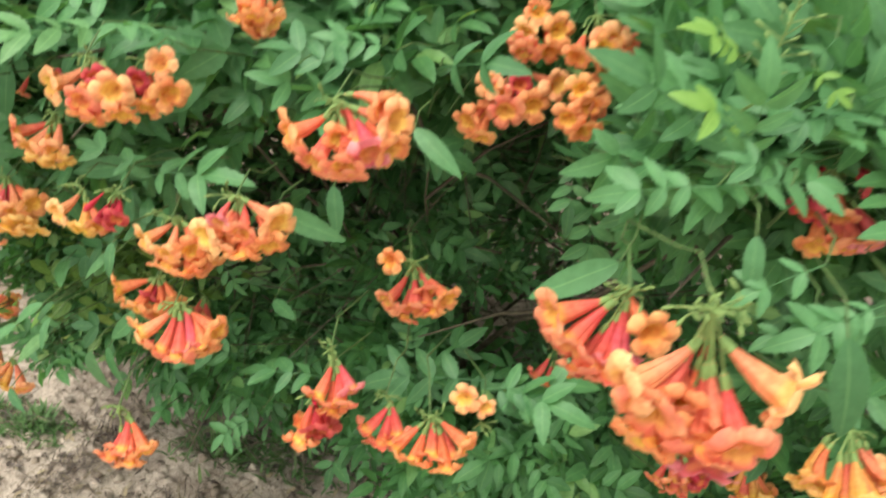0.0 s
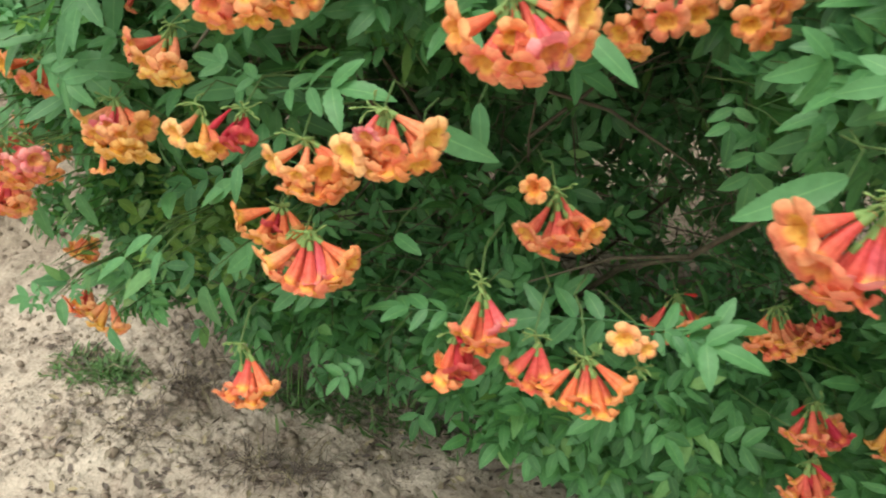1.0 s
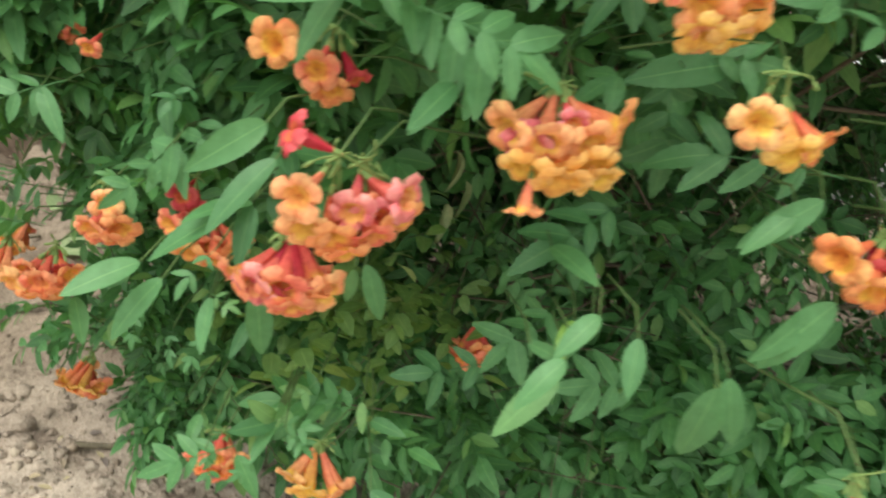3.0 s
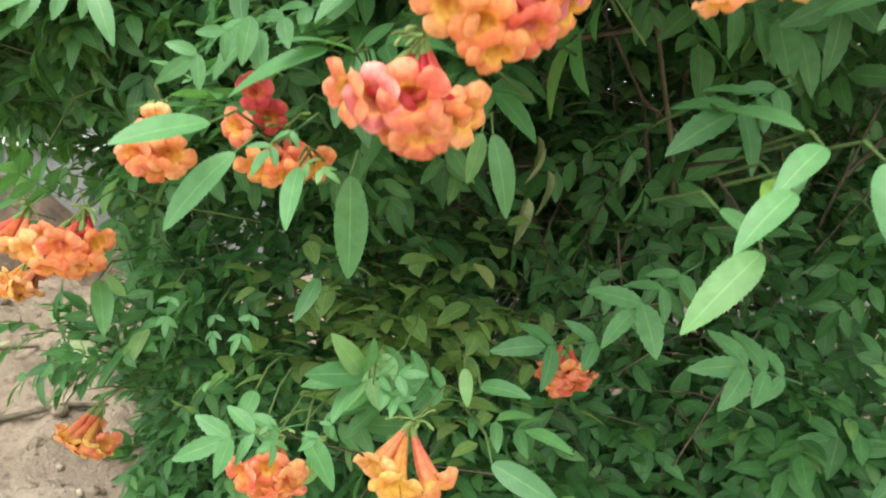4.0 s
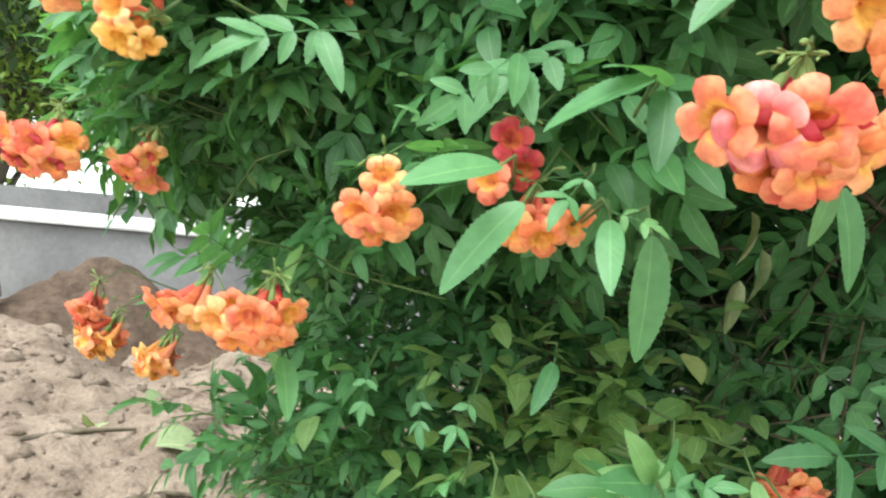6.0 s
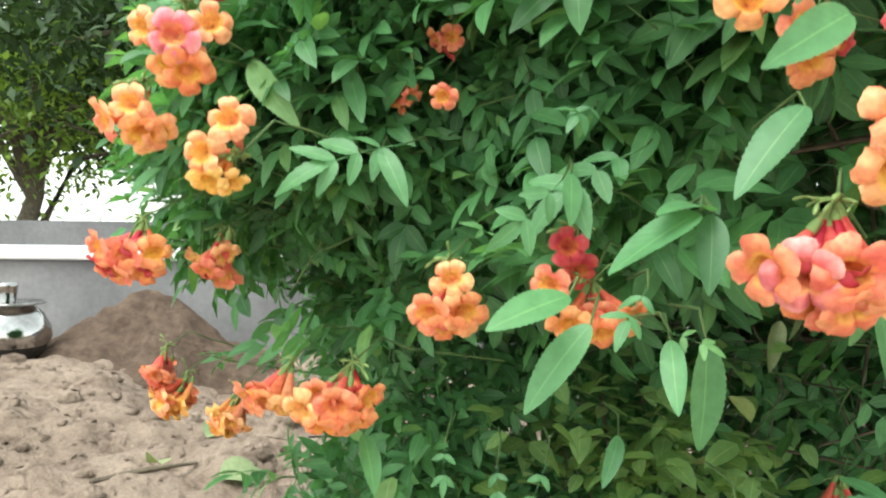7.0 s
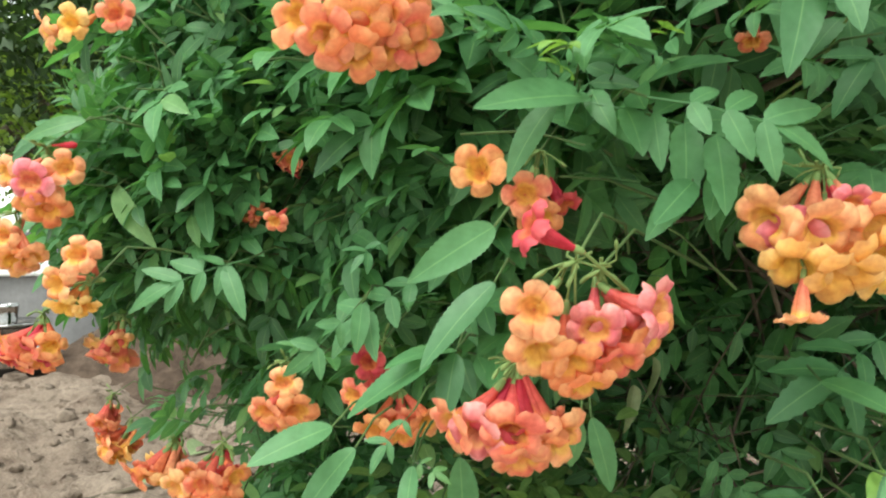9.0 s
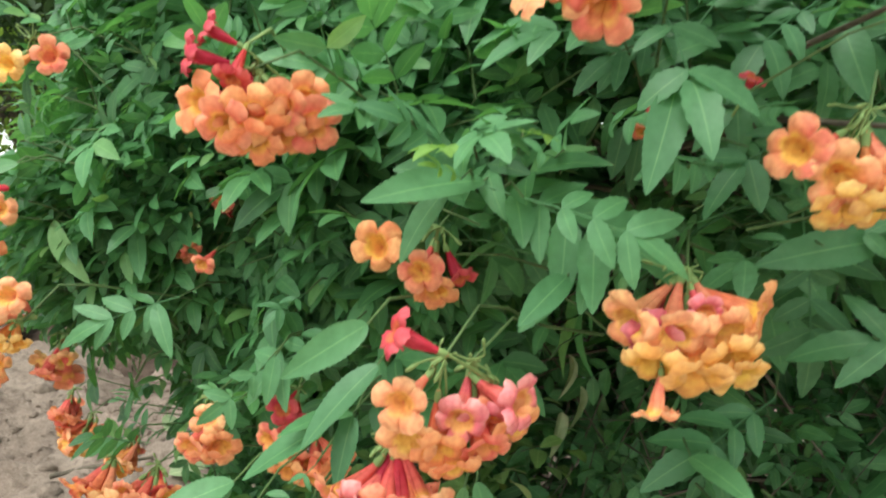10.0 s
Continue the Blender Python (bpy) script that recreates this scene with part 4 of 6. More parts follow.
flower_cluster(0.243, 1.241, 0.961, 0.088, "coral", 15, "large coral-orange cluster of trumpet flowers on a green stem", red_buds=0, out=0.3, tall=0.0, tip=(-7, 11, 42), blooms=(
    (-30, -3, 47, -0.2, -0.9, 0.3, "orange", 1),
    (-31, 1, -7, -0.5, -0.8, -0.3, "coral", 1),
    (1, -7, -8, 0, -0.8, -0.6, "coral", 1),
    (38, 1, 5, 0.6, -0.7, -0.2, "orange", 1),
    (20, -1, -15, 0.2, -0.6, -0.7, "orange", 1),
    (-13, 3, -27, -0.2, -0.5, -0.8, "coral", 1),
    (13, 7, 8, 0.2, -0.7, -0.4, "coral", 0.9)))
flower_cluster(0.187, 1.101, 0.906, 0.053, "coral", 7, "small coral-orange cluster of trumpet flowers on a green stem", red_buds=0, out=0.22, tall=0, tip=(-8, 11, 53), blooms=(
    (-18, -1, 1, -0.3, -0.7, -0.5, "coral", 0.95),
    (7, -4, 0, 0.1, -0.7, -0.6, "coral", 0.95),
    (17, 2, 14, 0.5, -0.5, -0.5, "pink", 0.85),
    (-5, 3, -16, 0, -0.5, -0.8, "orange", 0.9)))
flower_cluster(0.158, 1.109, 0.867, 0.045, "orange_red", 4, "small orange-red cluster of trumpet flowers on a green stem", red_buds=1, out=0.22, tall=0)
flower_cluster(0.235, 1.121, 0.851, 0.064, "coral", 9, "full coral-orange cluster of trumpet flowers on a green stem", red_buds=0, out=0.22, tall=0, tip=(0, 11, 45), blooms=(
    (-16, -1, 6, -0.6, -0.4, -0.5, "coral", 0.95),
    (1, -3, -7, -0.2, -0.5, -0.7, "coral", 0.95),
    (16, 5, 2, 0.2, -0.4, -0.7, "coral", 0.9)))
flower_cluster(0.291, 1.111, 0.843, 0.104, "orange", 17, "large orange cluster of trumpet flowers on a green stem", red_buds=0, out=0.22, tall=0, tip=(-4, 11, 43), blooms=(
    (-39, 1, 3, -0.6, -0.5, -0.4, "orange", 1),
    (-16, -3, -8, -0.2, -0.7, -0.6, "orange", 1),
    (18, -3, -11, 0.2, -0.6, -0.7, "orange", 1),
    (38, 1, 19, 0.7, -0.5, -0.3, "orange", 1),
    (1, 5, -2, 0, -0.6, -0.7, "coral", 1)))
flower_cluster(0.333, 1.136, 0.901, 0.046, "peach", 4, "small peach-orange cluster of trumpet flowers on a green stem", red_buds=0, out=0.22, tall=0, tip=(9, 11, -35), blooms=(
    (-11, -1, 5, -0.2, -0.9, 0.3, "peach", 0.85),
    (11, 2, -5, 0.4, -0.7, 0.1, "peach", 0.8)))
flower_cluster(0.449, 1.578, 0.673, 0.094, "orange_red", 7, "large orange-red cluster of trumpet flowers on a green stem", red_buds=1, out=0.22, tall=0)
flower_cluster(0.561, 1.456, 0.746, 0.090, "orange", 12, "full orange cluster of trumpet flowers on a green stem", red_buds=0, out=0.22, tall=0)
flower_cluster(0.62, 1.471, 0.758, 0.057, "orange_red", 7, "small orange-red cluster of trumpet flowers on a green stem", red_buds=1, out=0.22, tall=0)
flower_cluster(0.634, 1.406, 0.631, 0.090, "orange_red", 7, "full orange-red cluster of trumpet flowers on a green stem", red_buds=1, out=0.22, tall=0)
flower_cluster(0.745, 1.417, 0.621, 0.074, "gold", 10, "full golden orange cluster of trumpet flowers on a green stem", red_buds=0, out=0.22, tall=0)
flower_cluster(0.638, 1.37, 0.561, 0.066, "orange_red", 7, "full orange-red cluster of trumpet flowers on a green stem", red_buds=1, out=0.22, tall=0)
flower_cluster(0.430, 0.965, 1.099, 0.094, "mixed", 10, "large coral-orange cluster of trumpet flowers on a green stem", buds=16, red_buds=0, out=0.22, tall=0, size=1.12, tip=(17, 12, 40), blooms=(
    (-34, 4, 17, -0.8, -0.5, -0.1, "coral", 1.1),
    (-20, 0, -3, -0.5, -0.7, -0.5, "coral", 1.15),
    (3, 0, -22, -0.2, -0.5, -0.8, "coral", 1.15),
    (34, -6, 18, 0.3, -0.9, 0.1, "orange", 1.2),
    (16, 4, -12, 0, -0.4, -0.8, "pink", 1.1)))
flower_cluster(0.483, 0.876, 1.105, 0.122, "mixed", 11, "large coral and peach cluster of trumpet flowers on a green stem", buds=24, red_buds=0, out=0.22, tall=0, size=1.22, tip=(-1, 8, 77), blooms=(
    (-27, -4, 8, -0.5, -0.8, -0.2, "coral", 1.25),
    (-26, 2, -18, -0.4, -0.6, -0.6, "orange", 1.2),
    (5, -4, -16, -0.1, -0.6, -0.7, "coral", 1.25),
    (28, -14, -4, 0.15, -1, -0.3, "coral", 1.2),
    (14, 0, -32, 0, -0.6, -0.7, "pink", 1.15),
    (48, -2, 30, 0.8, -0.4, -0.3, "peach", 1.25),
    (-42, 2, 19, -0.8, -0.4, -0.2, "peach", 1.2),
    (7, 16, 4, 0, -0.4, -0.8, "coral", 1.2),
    (-9, 6, 7, -0.1, -0.9, -0.2, "orange", 1)))
flower_cluster(0.671, 1.201, 1.131, 0.095, "orange_red", 7, "large orange-red cluster of trumpet flowers on a green stem", red_buds=1, out=0.22, tall=0, tip=(-25, 11, 55), blooms=(
    (-36, -1, 9, -0.4, -0.6, -0.5, "red", 1.1),
    (-7, 3, 5, 0, -0.6, -0.6, "coral", 1.1),
    (15, 3, 43, 0.7, -0.4, -0.3, "red", 1.05),
    (-22, -4, -25, -0.2, -0.7, -0.6, "orange", 1.1),
    (14, -1, -21, 0.2, -0.7, -0.6, "coral", 1.1),
    (37, 2, -13, 0.5, -0.6, -0.4, "pink", 1.1)))
flower_cluster(0.675, 1.049, 0.953, 0.091, "yellow", 12, "large yellow-orange cluster of trumpet flowers on a green stem", red_buds=0, out=0.22, tall=0)
flower_cluster(-0.070, 1.111, 0.773, 0.066, "coral", 9, "full coral-orange cluster of trumpet flowers on a green stem", red_buds=0, out=0.22, tall=0, tip=(-10, 11, 59), blooms=(
    (-21, 1, -7, -0.4, -0.5, -0.6, "coral", 1),
    (5, -5, -9, 0.1, -0.6, -0.7, "orange", 1),
    (21, 1, 9, 0.5, -0.5, -0.5, "orange", 1),
    (-6, 3, 7, -0.1, -0.5, -0.7, "coral", 1)))
flower_cluster(-0.536, 1.435, 0.605, 0.064, "peach", 9, "full golden orange cluster of trumpet flowers on a green stem", red_buds=0, out=0.22, tall=0, tip=(5, 12, 33), blooms=(
    (-20, 2, 4, -0.6, -0.7, -0.2, "coral", 1),
    (0, -5, 13, 0, -1, -0.2, "coral", 1),
    (17, 0, 2, 0.4, -0.8, -0.3, "peach", 1),
    (-7, 2, -9, -0.2, -0.6, -0.7, "orange", 1),
    (11, 0, -10, 0.2, -0.6, -0.7, "coral", 1)))
flower_cluster(-0.435, 1.354, 0.643, 0.066, "peach", 5, "full peach-orange cluster of trumpet flowers on a green stem", red_buds=0, out=0.22, tall=0, tip=(6, 13, 40), blooms=(
    (-19, 3, 9, -0.5, -0.6, -0.4, "peach", 1),
    (-5, -3, -2, -0.1, -0.8, -0.5, "yellow", 1),
    (23, 1, -6, 0.4, -0.6, -0.5, "peach", 1.05)))
flower_cluster(-0.782, 1.782, 0.508, 0.080, "gold", 10, "full golden orange cluster of trumpet flowers on a green stem", red_buds=0, out=0.22, tall=0)
flower_cluster(-0.431, 1.225, 0.949, 0.045, "peach", 3, "small peach-orange cluster of trumpet flowers on a green stem", red_buds=0, out=0.9, tall=0.04, tip=(10, 0, 49), blooms=(
    (-14, -12, 24, -0.15, -1, 0.1, "peach", 1),
    (-10, 0, 0, 0.1, -1, -0.5, "peach", 0.9),
    (7, 3, -6, 0.1, -0.8, -0.6, "orange", 0.9),
    (17, 8, -19, 0.2, -0.6, -0.8, "orange", 0.85)))
flower_cluster(-0.391, 1.232, 0.959, 0.062, "pink", 5, "full pink and coral cluster of trumpet flowers on a green stem", red_buds=0, out=0.7, tall=0.02, tip=(-14, 5, 34), blooms=(
    (-20, -7, 2, -0.1, -1, -0.2, "pink", 1),
    (13, -7, 13, 0.75, -0.6, 0.05, "pink", 1),
    (12, 5, -4, 0.5, -0.7, -0.6, "orange", 0.9),
    (-6, 3, -16, 0.2, -0.7, -0.7, "coral", 0.9),
    (0, 6, 6, 0.3, -0.8, -0.3, "coral", 0.9)))
flower_cluster(-0.437, 1.320, 1.037, 0.060, "coral_orange", 3, "full orange cluster of trumpet flowers on a green stem", red_buds=0, out=0.8, tall=0.03, tip=(10, 7, 31), blooms=(
    (-32, -5, 17, -0.3, -1, 0.15, "orange", 0.95),
    (-2, -9, 1, -0.05, -1, 0, "coral", 0.9),
    (8, 5, -13, 0.1, -0.8, -0.6, "orange", 0.85),
    (25, 9, -5, 0.4, -0.5, -0.7, "red", 0.7)))
flower_cluster(-0.455, 1.246, 0.899, 0.078, "coral_red", 10, "full coral-orange cluster of trumpet flowers on a green stem", red_buds=0, out=0.22, tall=0, tip=(6, 9, 39), blooms=(
    (-31, 1, 5, -0.8, -0.5, -0.3, "coral", 0.95),
    (-1, -15, 4, -0.05, -1, -0.3, "coral", 1),
    (-18, -7, 2, -0.5, -0.8, -0.3, "pink", 0.95),
    (28, -3, -3, 0.5, -0.7, -0.3, "peach", 0.95),
    (15, -3, -5, 0.2, -0.6, -0.8, "orange", 0.95),
    (-1, 7, -11, 0, -0.4, -0.9, "orange", 1),
    (-11, 2, 0, -0.3, -0.4, -0.6, "red", 1.05),
    (9, -2, 2, 0.1, -0.5, -0.7, "red", 1.05),
    (19, 5, 5, 0.3, -0.3, -0.7, "coral", 0.95)))
flower_cluster(-0.546, 1.276, 1.137, 0.100, "orange", 7, "large orange cluster of trumpet flowers on a green stem", red_buds=0, out=0.35, tip=(-3, 12, 33), blooms=(
    (-33, 3, 9, -0.5, -0.8, 0.0, "orange", 1.1),
    (-15, -5, -4, -0.2, -0.8, -0.4, "coral", 1.1),
    (3, -9, 2, 0, -0.9, -0.35, "orange", 1.15),
    (2, -1, -13, 0, -0.6, -0.7, "orange", 1.0),
    (19, -5, 6, 0.2, -0.8, -0.3, "coral", 1.1),
    (31, 2, 11, 0.5, -0.8, -0.1, "orange", 1.1),
    (17, 3, -8, 0.2, -0.5, -0.7, "orange", 0.95),
    (-6, 6, 8, 0, -0.5, -0.6, "red", 0.95)))
flower_cluster(-0.813, 1.473, 1.200, 0.095, "peach", 5, "large peach-orange cluster of trumpet flowers on a green stem", red_buds=0, out=0.8, tall=0.02, tip=(11, 9, 24), blooms=(
    (-4, -3, -1, -0.2, -1, 0, "yellow", 1),
    (34, -3, 6, 0.15, -1, 0.05, "coral", 1),
    (-30, 7, -6, -0.8, -0.5, -0.2, "peach", 0.9)))
flower_cluster(-0.833, 1.436, 1.055, 0.076, "peach_coral", 5, "full peach and pink cluster of trumpet flowers on a green stem", red_buds=1, out=0.7, tall=0.03, tip=(2, 11, 34), blooms=(
    (-25, 1, 12, -0.5, -0.9, -0.2, "peach", 0.95),
    (1, -9, 4, 0, -1, -0.1, "pink", 0.95),
    (25, -1, 15, 0.3, -1, 0.1, "peach", 1),
    (7, 3, -19, 0.2, -0.8, -0.6, "orange", 0.95),
    (-6, 5, -11, 0, -0.9, -0.5, "orange", 0.9)))
flower_cluster(-0.871, 1.457, 1.002, 0.050, "orange", 3, "small orange cluster of trumpet flowers on a green stem", red_buds=0, out=0.7, tall=0.03, tip=(0, 10, 32), blooms=(
    (-1, -6, 12, -0.1, -1, 0.1, "peach", 1),
    (5, 0, -8, 0.2, -0.8, -0.6, "orange", 0.9),
    (-21, 2, 2, -0.7, -0.6, -0.3, "coral", 0.9),
    (16, 4, -7, 0.6, -0.5, -0.6, "peach", 0.8)))
flower_cluster(-0.799, 1.423, 0.971, 0.056, "peach", 3, "small peach-orange cluster of trumpet flowers on a green stem", red_buds=0, out=0.9, tall=0.04, tip=(12, 8, 3), blooms=(
    (9, -6, 27, 0, -1, 0.2, "peach", 1.05),
    (-10, -4, 4, -0.2, -1, -0.2, "peach", 1),
    (-7, 2, -15, 0, -0.7, -0.7, "yellow", 0.9),
    (8, 6, -16, 0.5, -0.5, -0.6, "yellow", 0.75)))
flower_cluster(-0.927, 1.573, 0.893, 0.092, "peach_coral", 7, "large orange cluster of trumpet flowers on a green stem", red_buds=0, out=0.5, tall=0.02, tip=(13, 9, 40), blooms=(
    (-21, 1, 11, -0.6, -0.7, -0.2, "coral", 0.95),
    (4, -9, 6, -0.2, -1, -0.3, "coral", 1),
    (29, -5, 8, 0.3, -0.9, -0.2, "orange", 1),
    (17, 1, -9, 0.1, -0.7, -0.7, "orange", 0.95),
    (-9, 3, -9, -0.3, -0.6, -0.7, "coral", 0.95),
    (-21, 7, -4, -0.6, -0.3, -0.6, "red", 0.8)))
flower_cluster(-0.852, 1.608, 0.899, 0.049, "orange", 4, "small orange cluster of trumpet flowers on a green stem", red_buds=0, out=0.22, tall=0)
flower_cluster(-1.05, 2., 0.724, 0.062, "coral", 7, "small coral-orange cluster of trumpet flowers on a green stem", red_buds=0, out=0.22, tall=0)
flower_cluster(-1.021, 1.999, 0.68, 0.084, "gold", 10, "full golden orange cluster of trumpet flowers on a green stem", red_buds=0, out=0.22, tall=0)
flower_cluster(-0.923, 1.939, 0.671, 0.08, "gold", 9, "full golden orange cluster of trumpet flowers on a green stem", red_buds=0, out=0.22, tall=0)
flower_cluster(-0.726, 1.527, 0.772, 0.092, "peach_coral", 15, "full orange cluster of trumpet flowers on a green stem", red_buds=0, out=0.22, tall=0, tip=(12, 10, 37), blooms=(
    (-30, 0, -3, -0.3, -0.8, -0.3, "peach", 0.95),
    (0, -12, 4, 0, -1, -0.3, "coral", 1),
    (26, 0, 8, 0.6, -0.6, -0.2, "orange", 0.95),
    (-11, 0, -16, 0, -0.6, -0.8, "orange", 1),
    (14, -2, -12, 0.3, -0.6, -0.7, "orange", 1),
    (-17, 4, 8, -0.3, -0.8, -0.1, "coral", 0.9),
    (17, 8, 11, 0.2, -0.6, -0.5, "red", 0.8)))
flower_cluster(-0.791, 1.552, 0.773, 0.064, "coral", 7, "small coral-orange cluster of trumpet flowers on a green stem", red_buds=0, out=0.22, tall=0, tip=(21, 10, 34), blooms=(
    (-14, -2, 1, -0.6, -0.5, -0.4, "coral", 0.95),
    (3, -2, -1, -0.2, -0.6, -0.6, "orange", 0.95),
    (16, 0, -6, 0, -0.6, -0.7, "peach", 0.95),
    (-6, 6, 5, -0.3, -0.7, -0.4, "coral", 0.8)))
flower_cluster(-0.635, 1.450, 0.865, 0.061, "peach_coral", 5, "full peach-orange cluster of trumpet flowers on a green stem", red_buds=0, out=0.8, tall=0.02, tip=(1, 12, 36), blooms=(
    (3, -4, 21, 0, -1, 0.2, "peach", 0.95),
    (-13, 0, -4, -0.4, -0.9, -0.3, "coral", 0.9),
    (12, 0, -3, 0.3, -0.9, -0.3, "orange", 0.95),
    (-1, 6, -15, 0, -0.6, -0.7, "orange", 0.9)))
flower_cluster(-0.554, 1.403, 0.897, 0.045, "orange_red", 2, "small crimson red cluster of trumpet flowers on a green stem", red_buds=0, out=0.5, tall=0.01, size=1.0, tip=(10, 9, 29), blooms=(
    (0, -3, 15, 0, -1, 0.1, "red", 0.8),
    (-11, -3, -12, -0.5, -0.8, 0, "coral", 0.75),
    (10, 7, -2, 0.2, -0.8, -0.3, "red", 0.7)))
flower_cluster(-0.530, 1.407, 0.860, 0.055, "orange_red", 4, "small orange-red cluster of trumpet flowers on a green stem", red_buds=0, out=0.4, tall=0.0, size=1.0, tip=(-3, 10, 29), blooms=(
    (-20, -2, -2, -0.3, -0.8, -0.5, "orange", 0.95),
    (1, -6, -6, 0, -0.7, -0.7, "orange", 1),
    (20, 0, 4, 0.5, -0.7, -0.4, "orange", 0.95),
    (-1, 6, 3, 0, -0.8, -0.4, "coral", 0.9)))
flower_cluster(-0.232, 1.630, 0.650, 0.059, "coral", 9, "small coral-orange cluster of trumpet flowers on a green stem", red_buds=0, out=0.22, tall=0)
flower_cluster(-0.674, 1.505, 1.038, 0.03, "orange_red", 2, "small orange-red cluster of trumpet flowers on a green stem", red_buds=0, out=0.22, tall=0, size=0.6)
flower_cluster(-0.636, 1.505, 1.085, 0.03, "orange_red", 3, "small orange-red cluster of trumpet flowers on a green stem", red_buds=0, out=0.22, tall=0, size=0.6)
flower_cluster(-0.349, 1.205, 1.212, 0.063, "gold", 5, "full golden orange cluster of trumpet flowers on a green stem", red_buds=0, out=0.5, tall=0.02)
lone_trumpet(-0.557, 1.287, 1.172, (-0.9, -0.35, 0.1), "red", "crimson trumpet flower among green leaves", 0.8)
lone_trumpet(-0.554, 1.288, 1.183, (-0.8, -0.3, 0.35), "red", "crimson trumpet flower among green leaves", 0.65)
lone_trumpet(-0.551, 1.284, 1.185, (-0.2, -0.4, -0.8), "red", "crimson trumpet flower among green leaves", 0.7)
lone_trumpet(-0.226, 1.311, 1.155, (0.2, -0.5, 0.7), "red", "crimson trumpet flower among green leaves", 0.5)
lone_trumpet(-0.279, 1.33, 1.16, (-0.3, -0.4, -0.8), "coral", "coral trumpet flower among green leaves", 0.6)
lone_trumpet(-0.633, 1.48, 1.037, (-0.2, -0.7, -0.4), "coral", "small coral trumpet flower deep in the leaves", 0.6)
lone_trumpet(-0.419, 1.208, 1.003, (-0.85, -0.22, 0.36), "red", "magenta red trumpet flower pointing outwards on its stem", 0.82)
lone_trumpet(-0.292, 1.237, 0.992, (-0.1, -0.1, -1.0), "peach", "faded peach trumpet flower hanging straight down", 0.72)

def bud_spray(x, y, z, seed, label):
    """A young pale shoot: a thin stem whose side stalks end in small buds."""
    rng = random.Random(seed)
    root = new("bud_spray")
    root.location = (x, y, z)
    tagged(root, label, "flower buds", group="bud sprays of the bush")
    pile = Pile()
    top = Vector((0.012, -0.015, 0.075))
    pile.add(*tube_arrays((Vector((0.0, 0.08, -0.05)), Vector((0.0, 0.01, -0.02)), top), (0.0018, 0.0014, 0.0007), 5))
    for i in range(22):
        s = 0.25 + 0.75 * i / 21
        a = 2.4 * i
        base = Vector((0.0, 0.01, -0.02)).lerp(top, s)
        d = Vector((math.cos(a), math.sin(a), rng.uniform(0.2, 0.9))).normalized()
        end = base + d * rng.uniform(0.008, 0.022) * (1.3 - 0.7 * s)
        pile.add(*tube_arrays((base, end), (0.0007, 0.0005), 4))
        ob = new("bud", BUD)
        ob.parent = root
        ob.matrix_basis = axis_pose(end, d, 0, rng.uniform(0.45, 0.8))
    stem = new("stem", pile.mesh("stem", STEM))
    stem.parent = root
    for i in range(5):
        a = 1.3 * i
        SHOOTS.append((Vector((x, y, z)) + Vector((0, 0.02, -0.05)), Vector((math.cos(a), math.sin(a) * 0.6, 0.6)), rng.uniform(0.45, 0.7)))


bud_spray(0.535, 1.10, 1.275, 3, "pale yellow-green bud spray on a young shoot")

# ---------------------------------------------------------------- foliage
HOLLOWS = (
    ((-0.21, 1.60, 0.80), (0.26, 0.45, 0.17)),
    ((-0.12, 1.58, 0.85), (0.26, 0.52, 0.20)),
    ((0.40, 1.45, 0.83), (0.36, 0.55, 0.24)),
    ((0.33, 1.35, 0.92), (0.15, 0.40, 0.24)),
    ((0.10, 1.52, 0.78), (0.20, 0.45, 0.15)),
    ((0.18, 1.48, 1.02), (0.18, 0.30, 0.10)),
    ((-0.24, 1.55, 0.62), (0.14, 0.30, 0.15)),
    ((-0.44, 1.58, 0.70), (0.13, 0.16, 0.09)),
    ((-0.37, 1.50, 0.80), (0.12, 0.22, 0.09)),
)  # bare places under the canopy, open to the front


def in_hollow(p):
    return any(sum(((a - c) / r) ** 2 for a, c, r in zip(p, centre, radii)) < 1.0 for centre, radii in HOLLOWS)


